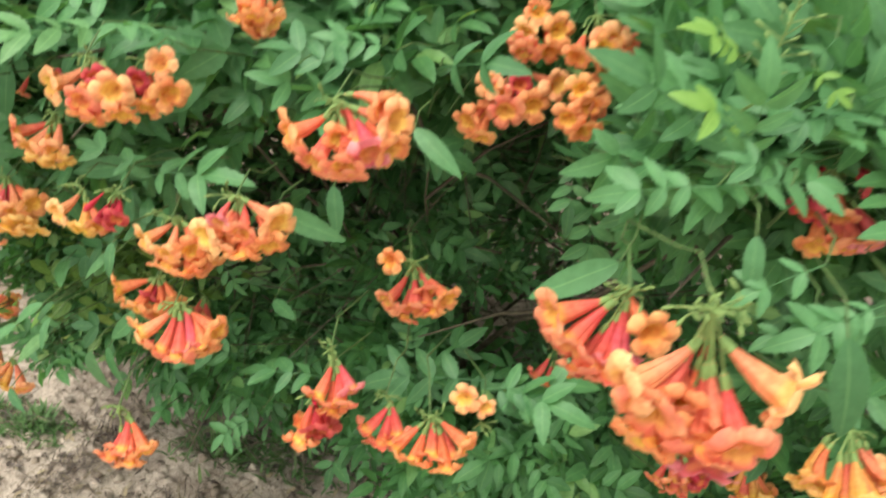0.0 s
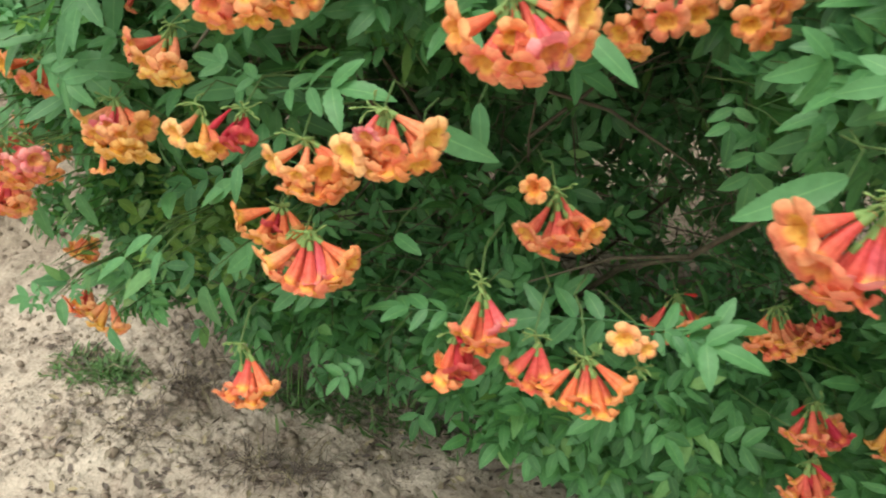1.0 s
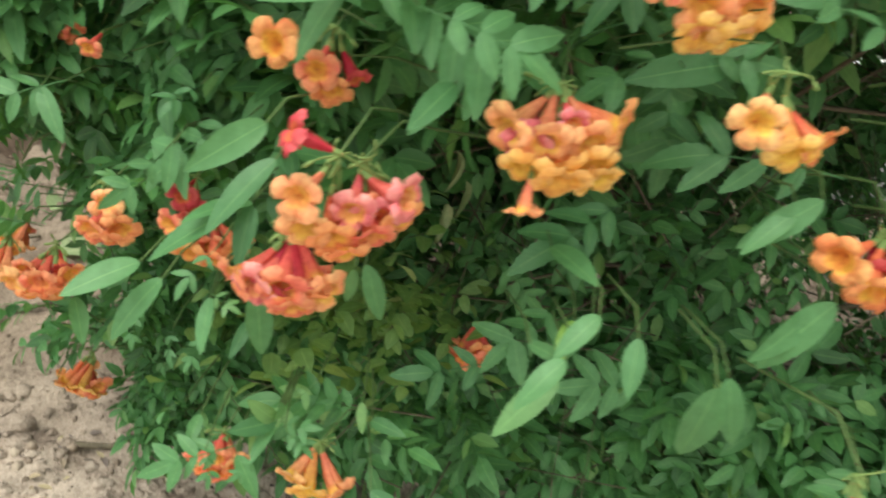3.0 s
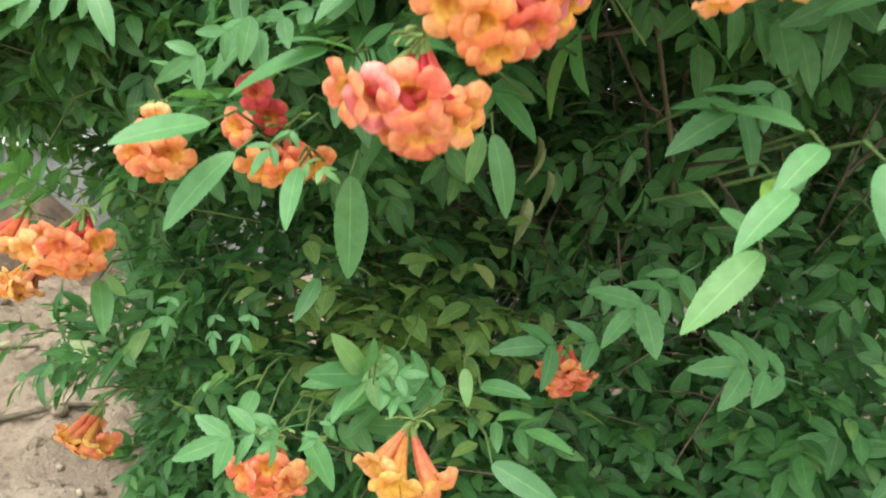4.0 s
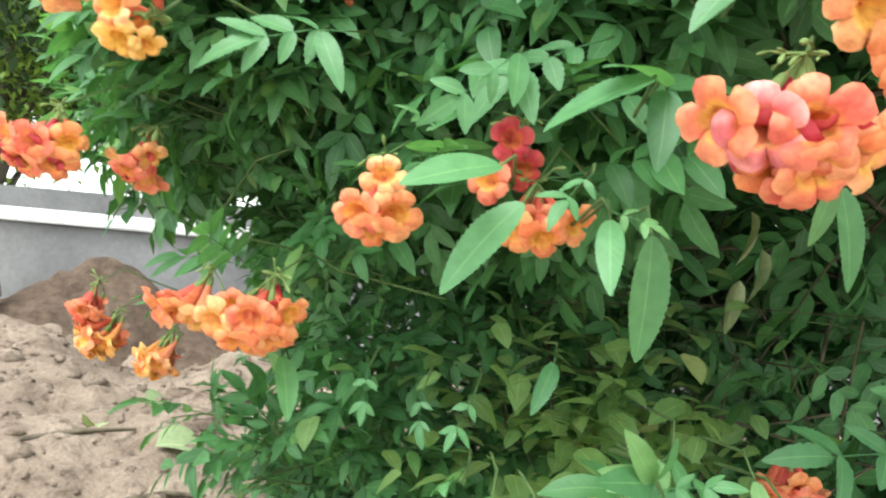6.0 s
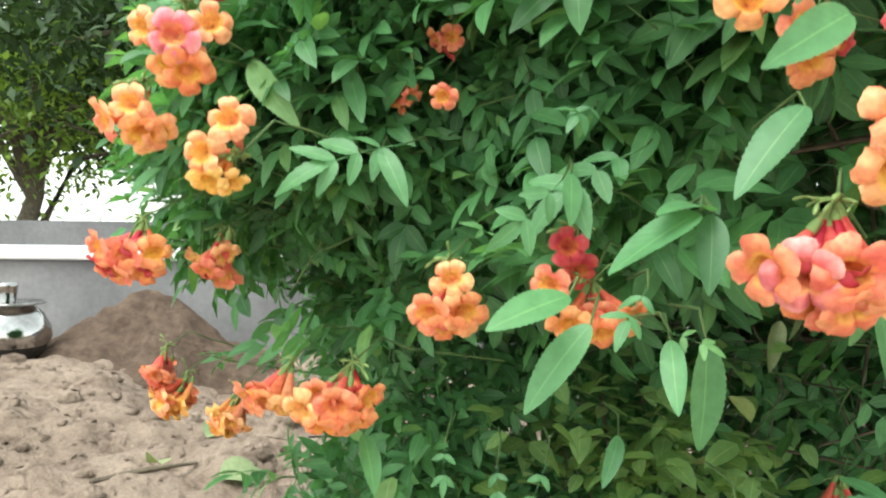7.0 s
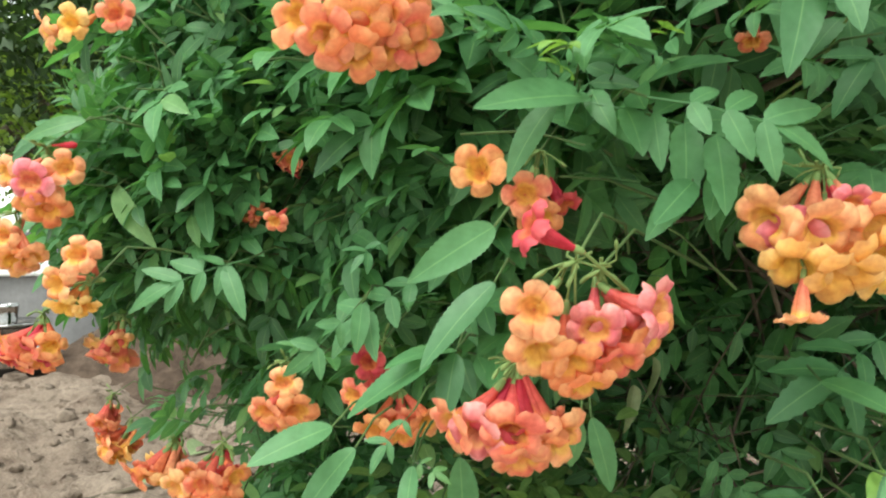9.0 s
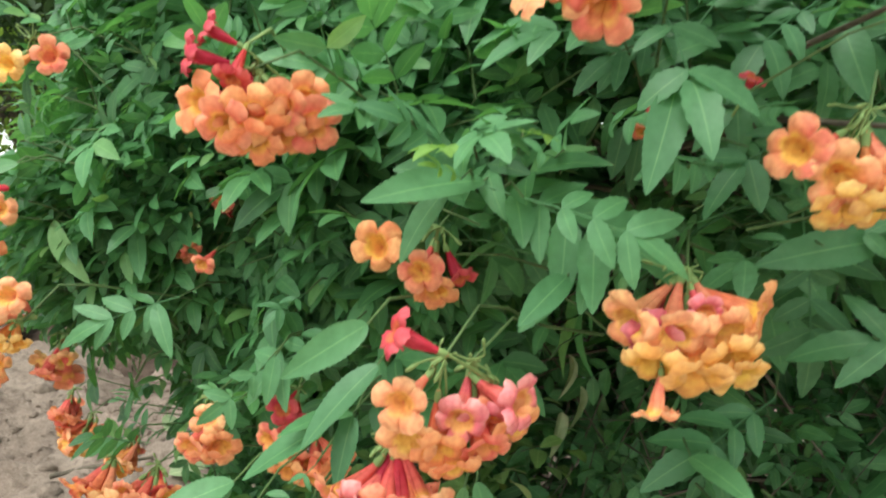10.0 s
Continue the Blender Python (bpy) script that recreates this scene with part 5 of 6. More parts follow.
rng = random.Random(11)
leaf_list = []
for at, d, s in SHOOTS:
    if in_hollow(at) and at[1] > 1.3:
        continue
    leaf_list.append((np.array(at), np.array(d), s))
twigs = Pile()
for lump_no, (centre, radii) in enumerate(LUMPS):
    flank = lump_no in (6, 8, 10, 14, 17, 18, 21)
    area = (radii[0] * radii[1] + radii[1] * radii[2] + radii[0] * radii[2]) * 4 * math.pi / 3
    for k in range(int(area * (640 if flank else 290))):
        d = Vector((rng.gauss(0, 1), rng.gauss(0, 1), rng.gauss(0, 1))).normalized()
        if d.y > 0.15 and rng.random() < 0.86:
            continue
        f = 1.0 - 0.38 * rng.random() ** 1.6
        p = Vector(c + f * r * w for c, r, w in zip(centre, radii, d))
        p += d * 0.12 * noise.noise(p * 3.1) + d * 0.06 * noise.noise(p * 8.0)
        if p.z < 0.14 or ((p.x - 0.25) / 1.3) ** 2 + ((p.y - 2.1) / 1.15) ** 2 > 1.0 + 0.25 * noise.noise(p * 2.5) or (p.z > 1.62 and rng.random() < 0.75) or (p.y > 2.45 and rng.random() < 0.7):
            continue
        depth = min(math.sqrt(sum(((a - c) / r) ** 2 for a, c, r in zip(p, *lump))) for lump in LUMPS)
        if depth < 0.70 and lump_no < 15:
            continue
        out = Vector((d.x / radii[0], d.y / radii[1], d.z / radii[2])).normalized()
        way = (out * 0.8 + Vector((rng.gauss(0, 0.45), rng.gauss(0, 0.45), rng.gauss(0.35, 0.4)))).normalized()
        if in_hollow(p) and (p.y < 1.68 or rng.random() < 0.75):
            continue
        if noise.noise(p * 4.2 + Vector((3, 1, 7))) < -0.24 and rng.random() < (0.25 if flank and p.z > 0.9 else 0.8):
            continue
        size = rng.uniform(0.55, 0.95) * (0.70 if flank else 1.0)
        # a leafy shoot: crosswise pairs of leaves along a green twig
        first = way.orthogonal().normalized()
        second = way.cross(first)
        turn0 = rng.uniform(0, 3.14)
        root_end = p - way * 0.06 - Vector((0, 0, 0.015))
        twigs.add(*tube_arrays((root_end, p, p + way * 0.05 * size), (0.0013, 0.0010, 0.0006), 4))
        for j in range(rng.choice((4, 5, 6, 6, 7))):
            w = turn0 + 1.5708 * (j // 2) + 3.1416 * (j % 2) + rng.uniform(-0.3, 0.3)
            up = 0.35 + 0.16 * j
            leaf_way = way * up + first * math.cos(w) + second * math.sin(w) + Vector((0, 0, 0.12))
            at = p + way * size * 0.022 * (j // 2) - way * 0.03
            leaf_list.append((np.array(at), np.array(leaf_way), size * rng.uniform(0.75, 1.1)))

# leaves deep inside close the bush
for k in range(3200):
    p = Vector((rng.uniform(-0.92, 1.2), rng.gauss(2.28, 0.13), rng.uniform(0.25, 1.75)))
    if k > 2500:
        p = Vector((rng.uniform(-0.95, -0.1), rng.gauss(2.2, 0.12), rng.uniform(0.95, 1.6)))
    if p.x < -0.55 and p.z < 0.95 + 0.2 * rng.random():
        continue
    if abs(p.x - 0.2) > 1.25 - 0.45 * abs(p.z - 0.95) + 0.2 * noise.noise(p * 3.0):
        continue
    if noise.noise(p * 5.0) < -0.38 or (p.z < 1.0 and rng.random() < 0.45):
        continue
    way = Vector((rng.gauss(0, 0.7), -0.7, rng.gauss(0.1, 0.6)))
    leaf_list.append((np.array(p), np.array(way), rng.uniform(0.8, 1.3)))

for k in range(1500):
    p = Vector((rng.uniform(-0.5, 1.2), rng.gauss(2.65, 0.12), rng.uniform(0.8, 1.9)))
    p.y += 0.12 * noise.noise(p * 2.0) - 0.25 * max(0.0, p.x - 0.6)
    if abs(p.x - 0.3) > 1.0 - 0.5 * max(0.0, p.z - 1.3) + 0.2 * noise.noise(p * 3.0):
        continue
    way = Vector((rng.gauss(0, 0.7), -0.7, rng.gauss(0.1, 0.6)))
    leaf_list.append((np.array(p), np.array(way), rng.uniform(0.9, 1.4)))

kept = []
at = np.array([p for p, _, _ in leaf_list])
ways = np.array([d / np.linalg.norm(d) for _, d, _ in leaf_list])
sizes = np.array([s for _, _, s in leaf_list])
blocked = np.zeros(len(at), bool)
for r in (0.0, 0.05, 0.10, 0.15):
    blocked |= cleared(at + ways * (sizes * r)[:, None], 0.012)
for p, d, s in zip(at[~blocked], ways[~blocked], sizes[~blocked]):
    out = np.array((p[0] - 0.2, p[1] - 2.3, 0.0))
    out /= np.linalg.norm(out) + 1e-6
    high = min(max((p[2] - 0.85) / 0.3, 0.0), 1.0)
    n = np.array((0, 0, 1.0)) * 0.85 + out * (0.6 + 0.15 * high) + np.array([rng.gauss(0, 0.38) for _ in range(3)])
    kept.append((p, d, n, s))
# the front stretch of the bush has its leaves one by one
front = sorted(range(len(kept)), key=lambda i: kept[i][0][1] + 0.25 * abs(kept[i][0][0] + 0.1))
single = set(front[:235])
pile = Pile()
for i, (p, d, n, s) in enumerate(kept):
    m = frame_for(d, n)
    if i in single:
        s *= 1.12 if p[1] > 1.08 else 0.85
        ob = in_bush(new("leaf", FINE_LEAVES[i % 7]))
        ob.matrix_basis = Matrix.Translation(p) @ Matrix(m.tolist()).to_4x4() @ Matrix.Diagonal((s, s, s, 1))
    else:
        v, q, u = ROUGH_LEAVES[i % 6] if p[1] < 1.65 and p[0] < 1.0 else MID_LEAVES[i % 3] if p[1] < 1.95 and p[0] < 1.0 else FAR_LEAVES[i % 3]
        pile.add((v * s) @ m.T + p, q, u)
foliage = in_bush(new("foliage", pile.mesh("foliage", LEAF_STUFF)))
tagged(foliage, "dense dark green pinnate leaves", kind="stuff")
in_bush(new("brushwood", twigs.mesh("brushwood", TWIG)))
tagged(bpy.data.objects["brushwood"], "thin green twigs", kind="stuff")

# large leaves that hang out in front, one by one
front_rng = random.Random(8)


def front_leaf(base, tip, pairs=0, leaf=LEAF_NEAR):
    """A toothed leaf between two places: one leaflet, or a pinnate leaf with that many pairs."""
    base, tip = np.array(base), np.array(tip)
    d = tip - base
    l = float(np.linalg.norm(d))
    rng = front_rng
    if pairs:
        v, q, u = compound_leaf(rng.randrange(9999), pairs, 14, 5)
        v = v * (l / v[:, 0].max())
    else:
        v, q, u = leaflet(34, 1.04 * l, rng.uniform(0.27, 0.35) * l + 0.001, True, rng.uniform(0.12, 0.34), rng.uniform(0.1, 0.35), rng.uniform(-0.3, 0.4))
    me = quads_mesh("leaf", v, q, u)
    me.materials.append(leaf)
    ob = in_bush(new("leaf", me))
    m = frame_for(d, np.array((rng.gauss(-0.1, 0.3), -0.8, rng.uniform(0.35, 0.95))))
    ob.matrix_basis = Matrix.Translation(base) @ Matrix(m.tolist()).to_4x4()
    back = base - 0.25 * d + np.array((0.01, 0.05, 0.006))
    near_stem = Pile()
    near_stem.add(*tube_arrays((Vector(base), Vector((base + back) / 2 + np.array((0, 0, 0.005))), Vector(back + np.array((0.0, 0.05, -0.01)))), (0.0007, 0.0010, 0.0012), 5))
    in_bush(new("twig", near_stem.mesh("twig", TWIG)))


front_leaf((-0.484, 1.330, 0.858), (-0.480, 1.336, 0.790))
front_leaf((-0.397, 1.309, 0.890), (-0.380, 1.308, 0.840))
front_leaf((-0.406, 1.299, 0.890), (-0.411, 1.304, 0.859))
front_leaf((-0.569, 1.312, 0.885), (-0.615, 1.280, 0.875))
front_leaf((-0.463, 1.260, 0.984), (-0.507, 1.231, 0.947))
front_leaf((-0.465, 1.219, 1.017), (-0.505, 1.193, 0.995))
front_leaf((-0.501, 1.298, 0.932), (-0.554, 1.277, 0.907))
front_leaf((-0.420, 1.304, 1.097), (-0.456, 1.281, 1.059))
front_leaf((0.447, 1.064, 1.121), (0.377, 1.05, 1.084))
front_leaf((0.243, 1.19, 1.182), (0.292, 1.16, 1.153))
front_leaf((0.15, 1.22, 1.099), (0.16, 1.2, 1.051))
front_leaf((0.107, 1.16, 1.087), (0.175, 1.14, 1.076))
front_leaf((0.601, 0.97, 1.127), (0.621, 0.95, 1.051))
front_leaf((0.501, 1.02, 1.212), (0.414, 1.0, 1.213), 3)
front_leaf((0.499, 1.08, 1.234), (0.439, 1.0, 1.308), 2)
front_leaf((0.519, 1.05, 1.213), (0.523, 1.0, 1.303), 3)
front_leaf((0.521, 1.05, 1.204), (0.607, 1.05, 1.223), 3)
front_leaf((0.575, 0.98, 1.177), (0.515, 0.95, 1.161), 2)
front_leaf((0.635, 1.0, 1.134), (0.555, 0.96, 1.123), 3)
front_leaf((0.632, 1.15, 1.223), (0.624, 1.1, 1.291), 3)
front_leaf((0.208, 1.25, 1.246), (0.15, 1.2, 1.276), 3)
front_leaf((0.249, 1.3, 1.223), (0.318, 1.2, 1.259), 2)
front_leaf((0.156, 1.22, 1.2), (0.105, 1.15, 1.235), 2)
front_leaf((-0.107, 1.194, 0.993), (-0.151, 1.2, 0.956))
front_leaf((-0.073, 1.143, 1.035), (-0.074, 1.123, 1.004))
front_leaf((-0.083, 1.185, 0.924), (-0.119, 1.2, 0.865))
front_leaf((-0.152, 1.188, 0.855), (-0.158, 1.2, 0.781))
front_leaf((-0.232, 1.238, 0.885), (-0.26, 1.219, 0.861))
front_leaf((0.052, 1.28, 0.908), (0.088, 1.246, 0.908))
front_leaf((0.035, 1.25, 0.746), (-0.016, 1.2, 0.726), 3)
front_leaf((-0.261, 1.2, 0.868), (-0.297, 1.18, 0.85))
front_leaf((-0.137, 1.2, 0.856), (-0.127, 1.19, 0.802))
front_leaf((-0.346, 1.26, 1.042), (-0.376, 1.22, 1.023))
front_leaf((-0.119, 1.2, 0.983), (-0.154, 1.19, 0.961))
front_leaf((-0.082, 1.2, 0.918), (-0.124, 1.18, 0.879))
front_leaf((-0.375, 1.25, 1.09), (-0.291, 1.2, 1.071), 3)
front_leaf((-0.211, 1.2, 0.886), (-0.221, 1.18, 0.853))
front_leaf((-0.234, 1.22, 0.893), (-0.267, 1.2, 0.876))
front_leaf((-0.250, 1.240, 0.832), (-0.299, 1.220, 0.796))
front_leaf((-0.273, 1.25, 0.854), (-0.242, 1.25, 0.84))
front_leaf((-0.508, 1.37, 0.676), (-0.584, 1.33, 0.678), 3)
front_leaf((-0.506, 1.36, 0.672), (-0.484, 1.33, 0.65))
front_leaf((-0.383, 1.3, 0.678), (-0.347, 1.27, 0.667))
front_leaf((-0.435, 1.4, 0.729), (-0.477, 1.36, 0.704), 2)
front_leaf((-0.245, 1.45, 0.725), (-0.344, 1.4, 0.739), 2)
front_leaf((-0.498, 1.41, 0.983), (-0.585, 1.37, 0.947), 3)
front_leaf((-0.669, 1.48, 0.991), (-0.75, 1.42, 0.975), 3)
front_leaf((-0.687, 1.47, 0.986), (-0.667, 1.44, 0.95))
front_leaf((-0.793, 1.440, 1.110), (-0.832, 1.418, 1.102))
front_leaf((-0.796, 1.5, 1.058), (-0.765, 1.46, 1.012))
front_leaf((-0.516, 1.34, 0.888), (-0.543, 1.3, 0.873), 2)
front_leaf((-0.555, 1.320, 0.868), (-0.596, 1.300, 0.829))
front_leaf((-0.596, 1.42, 0.913), (-0.617, 1.4, 0.933), 2)
front_leaf((-0.716, 1.5, 1.053), (-0.703, 1.47, 1.011))
front_leaf((-0.405, 1.32, 1.1), (-0.281, 1.22, 1.073), 4)
front_leaf((-0.397, 1.310, 1.101), (-0.466, 1.250, 1.096))
front_leaf((-0.34, 1.272, 1.046), (-0.374, 1.244, 1.017))
front_leaf((-0.327, 1.27, 1.05), (-0.339, 1.25, 1.024))
front_leaf((-0.317, 1.27, 1.047), (-0.287, 1.25, 1.027), 2)
front_leaf((-0.29, 1.24, 1.156), (-0.309, 1.2, 1.109))
front_leaf((-0.409, 1.3, 1.13), (-0.411, 1.2, 1.145), 3)
front_leaf((-0.352, 1.3, 1.126), (-0.353, 1.24, 1.147), 2)
front_leaf((-0.173, 1.35, 0.943), (-0.268, 1.28, 0.919), 3)
front_leaf((-0.251, 1.3, 0.915), (-0.23, 1.25, 0.912))
front_leaf((-0.183, 1.3, 1.141), (-0.263, 1.25, 1.111), 2)
front_leaf((-0.536, 1.4, 1.008), (-0.559, 1.36, 0.998), 2)
front_leaf((-0.419, 1.32, 1.119), (-0.45, 1.25, 1.15), 3)
front_leaf((-0.384, 1.3, 1.112), (-0.381, 1.24, 1.15), 3)
front_leaf((-0.319, 1.3, 1.137), (-0.312, 1.24, 1.153), 3)
front_leaf((-0.353, 1.28, 1.116), (-0.389, 1.25, 1.13), 2)
front_leaf((-0.456, 1.3, 1.137), (-0.482, 1.24, 1.156), 3)
front_leaf((-0.24, 1.3, 1.112), (-0.295, 1.25, 1.121), 3)
front_leaf((-0.223, 1.3, 1.151), (-0.219, 1.25, 1.156), 3)
front_leaf((-0.412, 1.27, 1.118), (-0.433, 1.22, 1.132), 3, LEAF_SPROUT)
front_leaf((-0.375, 1.27, 1.128), (-0.361, 1.23, 1.137), 2, LEAF_SPROUT)
front_leaf((-0.413, 1.26, 1.101), (-0.426, 1.23, 1.114), 2, LEAF_SPROUT)
front_leaf((-0.486, 1.32, 0.934), (-0.523, 1.28, 0.946), 0)
front_leaf((-0.486, 1.32, 0.932), (-0.495, 1.29, 0.897), 0)
front_leaf((-0.562, 1.38, 0.956), (-0.599, 1.34, 0.919), 2)
front_leaf((-0.556, 1.38, 0.96), (-0.558, 1.36, 0.929), 0)
front_leaf((-0.515, 1.3, 0.862), (-0.521, 1.27, 0.833), 0)
front_leaf((-0.515, 1.3, 0.866), (-0.494, 1.28, 0.862), 2)
front_leaf((-0.241, 1.25, 0.874), (-0.26, 1.22, 0.862), 0, LEAF_SPROUT)
front_leaf((-0.067, 1.45, 0.692), (-0.174, 1.4, 0.735), 3)
front_leaf((-0.176, 1.45, 0.799), (-0.271, 1.4, 0.765), 3)
front_leaf((-0.468, 1.34, 0.724), (-0.501, 1.31, 0.733))
front_leaf((-0.468, 1.34, 0.724), (-0.487, 1.32, 0.753))
front_leaf((-0.468, 1.34, 0.724), (-0.458, 1.32, 0.747))
front_leaf((-0.464, 1.34, 0.721), (-0.437, 1.31, 0.737), 2)
front_leaf((-0.47, 1.34, 0.719), (-0.489, 1.31, 0.711))
front_leaf((-0.461, 1.34, 0.717), (-0.439, 1.31, 0.714), 3)
front_leaf((-0.53, 1.34, 0.694), (-0.521, 1.31, 0.678), 2)
front_leaf((-0.564, 1.42, 0.692), (-0.587, 1.38, 0.709), 2)
front_leaf((-0.546, 1.4, 0.69), (-0.552, 1.37, 0.679))
front_leaf((-0.483, 1.32, 0.7), (-0.503, 1.3, 0.687), 2)
front_leaf((-0.382, 1.36, 0.711), (-0.362, 1.33, 0.721))
front_leaf((-0.391, 1.38, 0.718), (-0.391, 1.36, 0.698))
front_leaf((-0.504, 1.45, 0.769), (-0.518, 1.42, 0.746))
front_leaf((-0.554, 1.48, 0.738), (-0.572, 1.45, 0.711), 2)
front_leaf((-0.591, 1.5, 0.732), (-0.596, 1.47, 0.705), 2)
front_leaf((-0.634, 1.52, 0.743), (-0.637, 1.49, 0.714), 2)
front_leaf((-0.706, 1.55, 0.742), (-0.689, 1.52, 0.705))
front_leaf((-0.284, 1.300, 1.177), (-0.281, 1.270, 1.118))
front_leaf((-0.233, 1.360, 1.206), (-0.280, 1.330, 1.193))
front_leaf((-0.229, 1.360, 1.212), (-0.209, 1.330, 1.216))
front_leaf((-0.170, 1.360, 1.181), (-0.250, 1.300, 1.150), 3)
front_leaf((-0.091, 1.380, 1.219), (-0.183, 1.300, 1.188), 3)
front_leaf((-0.156, 1.320, 1.213), (-0.158, 1.280, 1.164))
front_leaf((-0.131, 1.300, 1.066), (-0.210, 1.280, 1.056))
front_leaf((-0.199, 1.340, 1.135), (-0.256, 1.300, 1.118), 2)
front_leaf((-0.152, 1.360, 1.238), (-0.235, 1.300, 1.196), 3)
front_leaf((-0.099, 1.360, 1.170), (-0.171, 1.310, 1.128), 2)
front_leaf((-0.243, 1.400, 1.238), (-0.306, 1.350, 1.209), 2)
front_leaf((0.568, 1.060, 1.318), (0.538, 1.030, 1.285), 2)
front_leaf((0.598, 1.080, 1.262), (0.542, 1.040, 1.260), 2)
front_leaf((0.527, 1.060, 1.242), (0.475, 1.020, 1.281), 2, LEAF_SPROUT)
front_leaf((0.515, 1.080, 1.293), (0.475, 1.040, 1.332), 3, LEAF_SPROUT)
front_leaf((0.565, 1.080, 1.294), (0.584, 1.050, 1.277), 2, LEAF_SPROUT)
front_leaf((0.552, 1.020, 1.218), (0.509, 1.000, 1.249), 2)
front_leaf((0.586, 1.000, 1.126), (0.545, 0.970, 1.118), 2)
front_leaf((0.633, 1.000, 1.143), (0.580, 0.970, 1.133), 3)
front_leaf((0.525, 0.980, 1.192), (0.525, 0.960, 1.158))

# curled dead leaves that hang in the hollow
for k, (x, y, z) in enumerate(((-0.277, 1.66, 0.905), (-0.262, 1.66, 0.868), (-0.282, 1.66, 0.835))):
    v, q, u = leaflet(8, 0.05, 0.016, False, 0.9, 0.5, 1.2)
    me = quads_mesh("withered_leaf", v, q, u)
    me.materials.append(WITHERED)
    ob = in_bush(new("withered_leaf", me))
    ob.matrix_basis = pose(x, y, z, 20 * k, 75, 50 * k)
    tagged(ob, "curled pale dead leaf")

# pale weeds that grow up inside the bush
rng = random.Random(33)
weeds = Pile()
for k in range(420):
    p = Vector((-0.42 + rng.gauss(0, 0.085), 1.72 + rng.gauss(0, 0.07), 0.675 + rng.gauss(0, 0.055)))
    l = rng.uniform(0.02, 0.042)
    v, q, u = leaflet(5, l, 0.55 * l, False, 0.2, 0.3)
    weeds.add(turned(v, rng.uniform(0, 6.3), rng.uniform(-0.4, 0.6), rng.uniform(-0.5, 0.5), tuple(p)), q, u)
for k in range(5):
    x, y = -0.40 + rng.gauss(0, 0.05), 1.92 + rng.gauss(0, 0.05)
    weeds.add(*tube_arrays(((x, y, -0.02), (x + 0.02, y, 0.35), (x + rng.uniform(-0.05, 0.05), y - 0.17, 0.66)), (0.002, 0.0014, 0.0008), 4))
tagged(new("weeds", weeds.mesh("weeds", LEAF_WEED)), "pale yellow-green broad-leaved weeds under the shrub", "weeds", kind="stuff")

# ---------------------------------------------------------------- branches
rng = random.Random(21)
for k in range(16):
    centre, radii = LUMPS[k % len(LUMPS)]
    goal = Vector((centre[0] + rng.uniform(-0.7, 0.7) * radii[0], centre[1] + rng.uniform(-0.75, 0.3) * radii[1], centre[2] + rng.uniform(-0.1, 0.5) * radii[2]))
    foot = Vector((0.2 + rng.uniform(-0.18, 0.18), 2.2 + rng.uniform(-0.15, 0.15), -0.03))
    pts = []
    for i in range(9):
        s = i / 8
        p = foot.lerp(goal, s)
        p.z = foot.z + (goal.z - foot.z) * s ** 0.7
        pts.append(p + Vector((rng.uniform(-1, 1), rng.uniform(-1, 1), rng.uniform(-1, 1))) * 0.025 * math.sin(math.pi * s))
    r = rng.uniform(0.004, 0.009)
    pile = Pile()
    pile.add(*tube_arrays(pts, [r * (1 - 0.75 * i / 8) for i in range(9)], 8))
    for j in range(7):
        i = rng.randrange(3, 9)
        a = pts[i]
        d = Vector((rng.gauss(0, 1), rng.gauss(-0.5, 1), rng.gauss(0.1, 0.6))).normalized()
        l = rng.uniform(0.15, 0.4)
        pile.add(*tube_arrays((a, a + d * l * 0.5 + Vector((0, 0, 0.02)), a + d * l), (0.004, 0.003, 0.0014), 5))
    in_bush(new("branch", pile.mesh("branch", BARK)))
# the bare woody inside: a tangle of thin brown twigs
tangle = Pile()
for k in range(800):
    p = Vector((rng.uniform(-0.75, 1.05), rng.uniform(1.7, 2.2), rng.uniform(0.2, 1.25)))
    if p.x < -0.5 and p.y < 1.95:
        continue
    d = Vector((rng.gauss(0, 0.8), rng.gauss(-0.3, 0.5), rng.gauss(0.5, 0.6))).normalized()
    l = rng.uniform(0.08, 0.26)
    bow = Vector((rng.gauss(0, 1), rng.gauss(0, 1), rng.gauss(0, 1))) * 0.012
    r = rng.uniform(0.0006, 0.0018)
    tangle.add(*tube_arrays((p - d * l, p + bow, p + d * l), (r, 0.8 * r, 0.4 * r), 4))
in_bush(new("twig_tangle", tangle.mesh("twig_tangle", BARK)))
tagged(bpy.data.objects["twig_tangle"], "tangle of thin bare brown twigs", kind="stuff")

# ---------------------------------------------------------------- trees behind


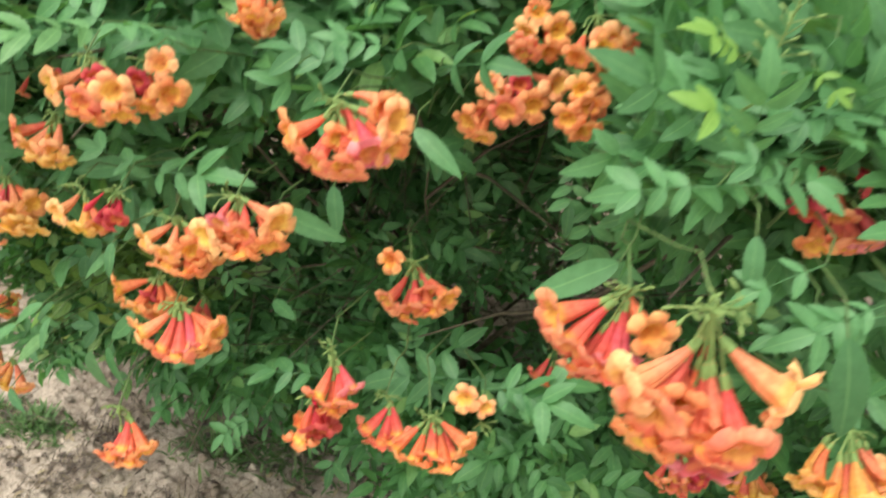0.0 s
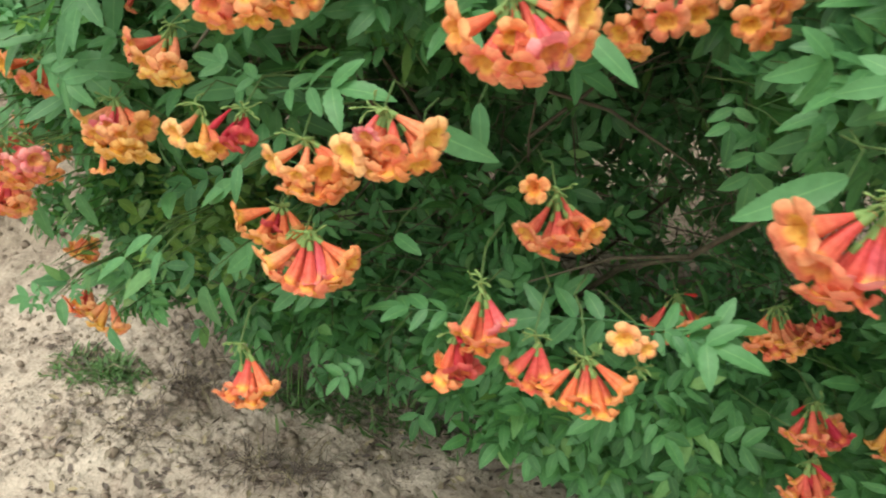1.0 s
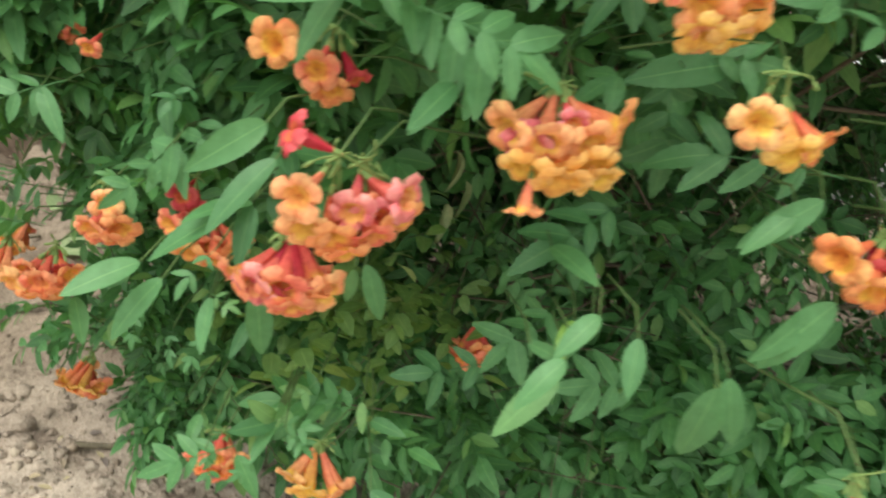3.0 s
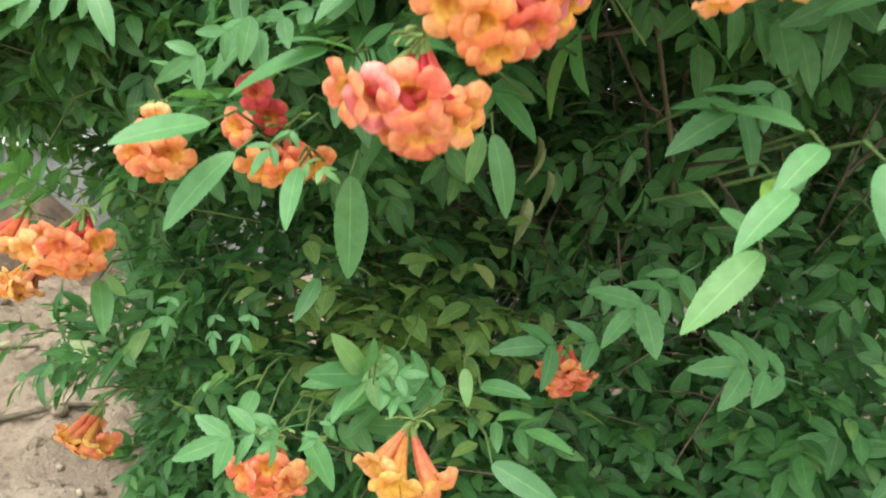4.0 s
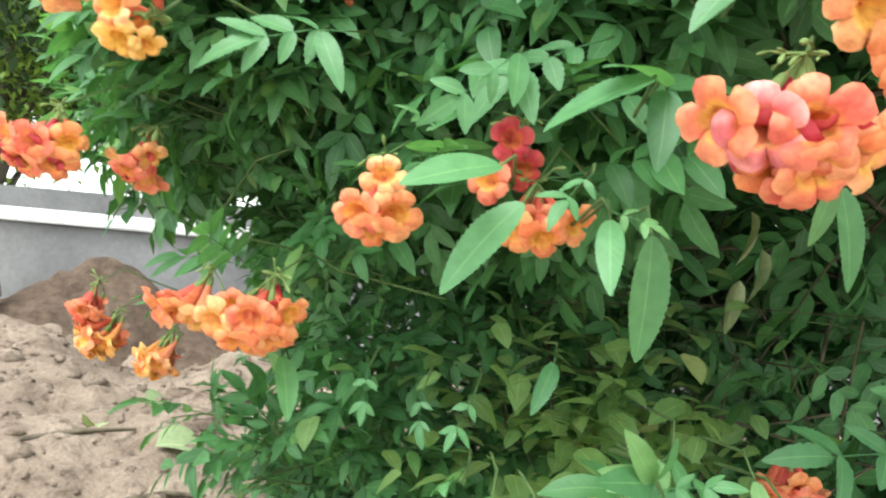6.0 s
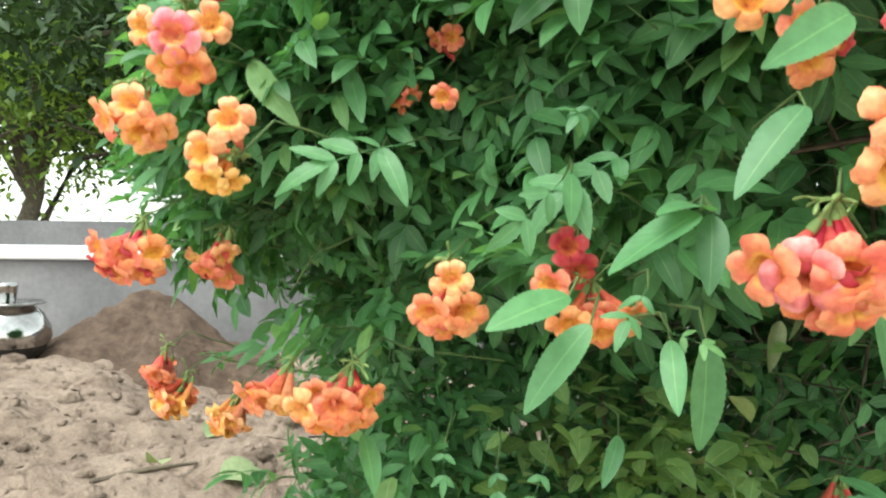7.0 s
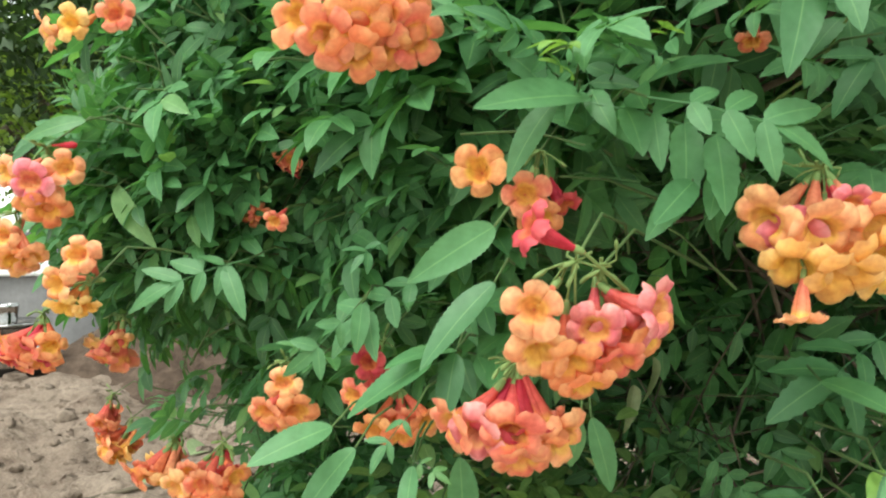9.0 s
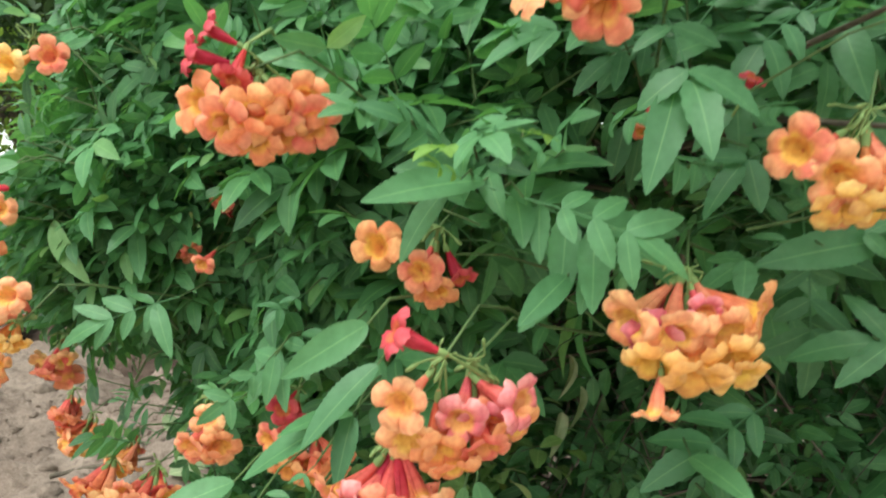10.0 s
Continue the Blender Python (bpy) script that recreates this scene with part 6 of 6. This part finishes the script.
def tree(x, y, height, spread, low, count, seed, label, leaves=LEAF_BACKLIT, leaf=0.25):
    rng = random.Random(seed)
    root = new("tree")
    root.location = (x, y, 0)
    tagged(root, label, "tree")
    pile = Pile()
    trunk = [(0.05 * math.sin(i), 0.05 * math.cos(2 * i), height * 0.75 * i / 8 - 0.2) for i in range(9)]
    pile.add(*tube_arrays(trunk, [0.16 * (1 - 0.8 * i / 8) for i in range(9)], 10))
    ends = []
    for k in range(16):
        a, h = 2.4 * k, rng.uniform(0.3, 0.72) * height
        l = spread * rng.uniform(0.5, 1.0)
        s = Vector((0, 0, h))
        e = Vector((l * math.cos(a), l * math.sin(a), max(low + 0.2, h + rng.uniform(-0.5, 0.8))))
        pile.add(*tube_arrays((s, (s + e) / 2 + Vector((0, 0, 0.3)), e), (0.05, 0.03, 0.012), 6))
        ends += [e, (s + e) / 2 + Vector((0, 0, 0.3)), s.lerp(e, 0.75) + Vector((0, 0, 0.15))]
    wood = new("trunk", pile.mesh("trunk", BARK))
    wood.parent = root
    crown = Pile()
    for k in range(count):
        e = rng.choice(ends)
        p = e + Vector((rng.gauss(0, 0.4), rng.gauss(0, 0.4), rng.gauss(0, 0.33)))
        if p.z < low - 0.3 + 0.75 * noise.noise(p * 1.3) + rng.gauss(0, 0.12):
            continue
        l = rng.uniform(0.52, 1.0) * leaf
        v, q, u = leaflet(2, l, 0.5 * l, False, 0.2, 0.3)
        crown.add(turned(v, rng.uniform(0, 6.3), rng.uniform(-0.3, 0.9), rng.uniform(-0.6, 0.6), tuple(p)), q, u)
    top = new("crown", crown.mesh("crown", leaves))
    top.parent = root
    tagged(top, kind="stuff")


tree(-6.9, 9.6, 6.0, 3.2, 1.75, 34000, 3, "dark leafy tree behind the low wall", LEAF_BACKLIT, 0.15)
tree(-3.2, 9.0, 6.5, 2.8, 1.75, 30000, 4, "dark leafy tree with low hanging branches behind the wall", LEAF_BACKLIT, 0.15)
# an added small tree that stands for the big trees' sunlit low fringe
tree(-4.0, 7.15, 2.6, 0.7, 1.45, 3200, 6, "small yellow-green tree standing for sunlit low branches behind the wall", LEAF_SUNLIT, 0.10)
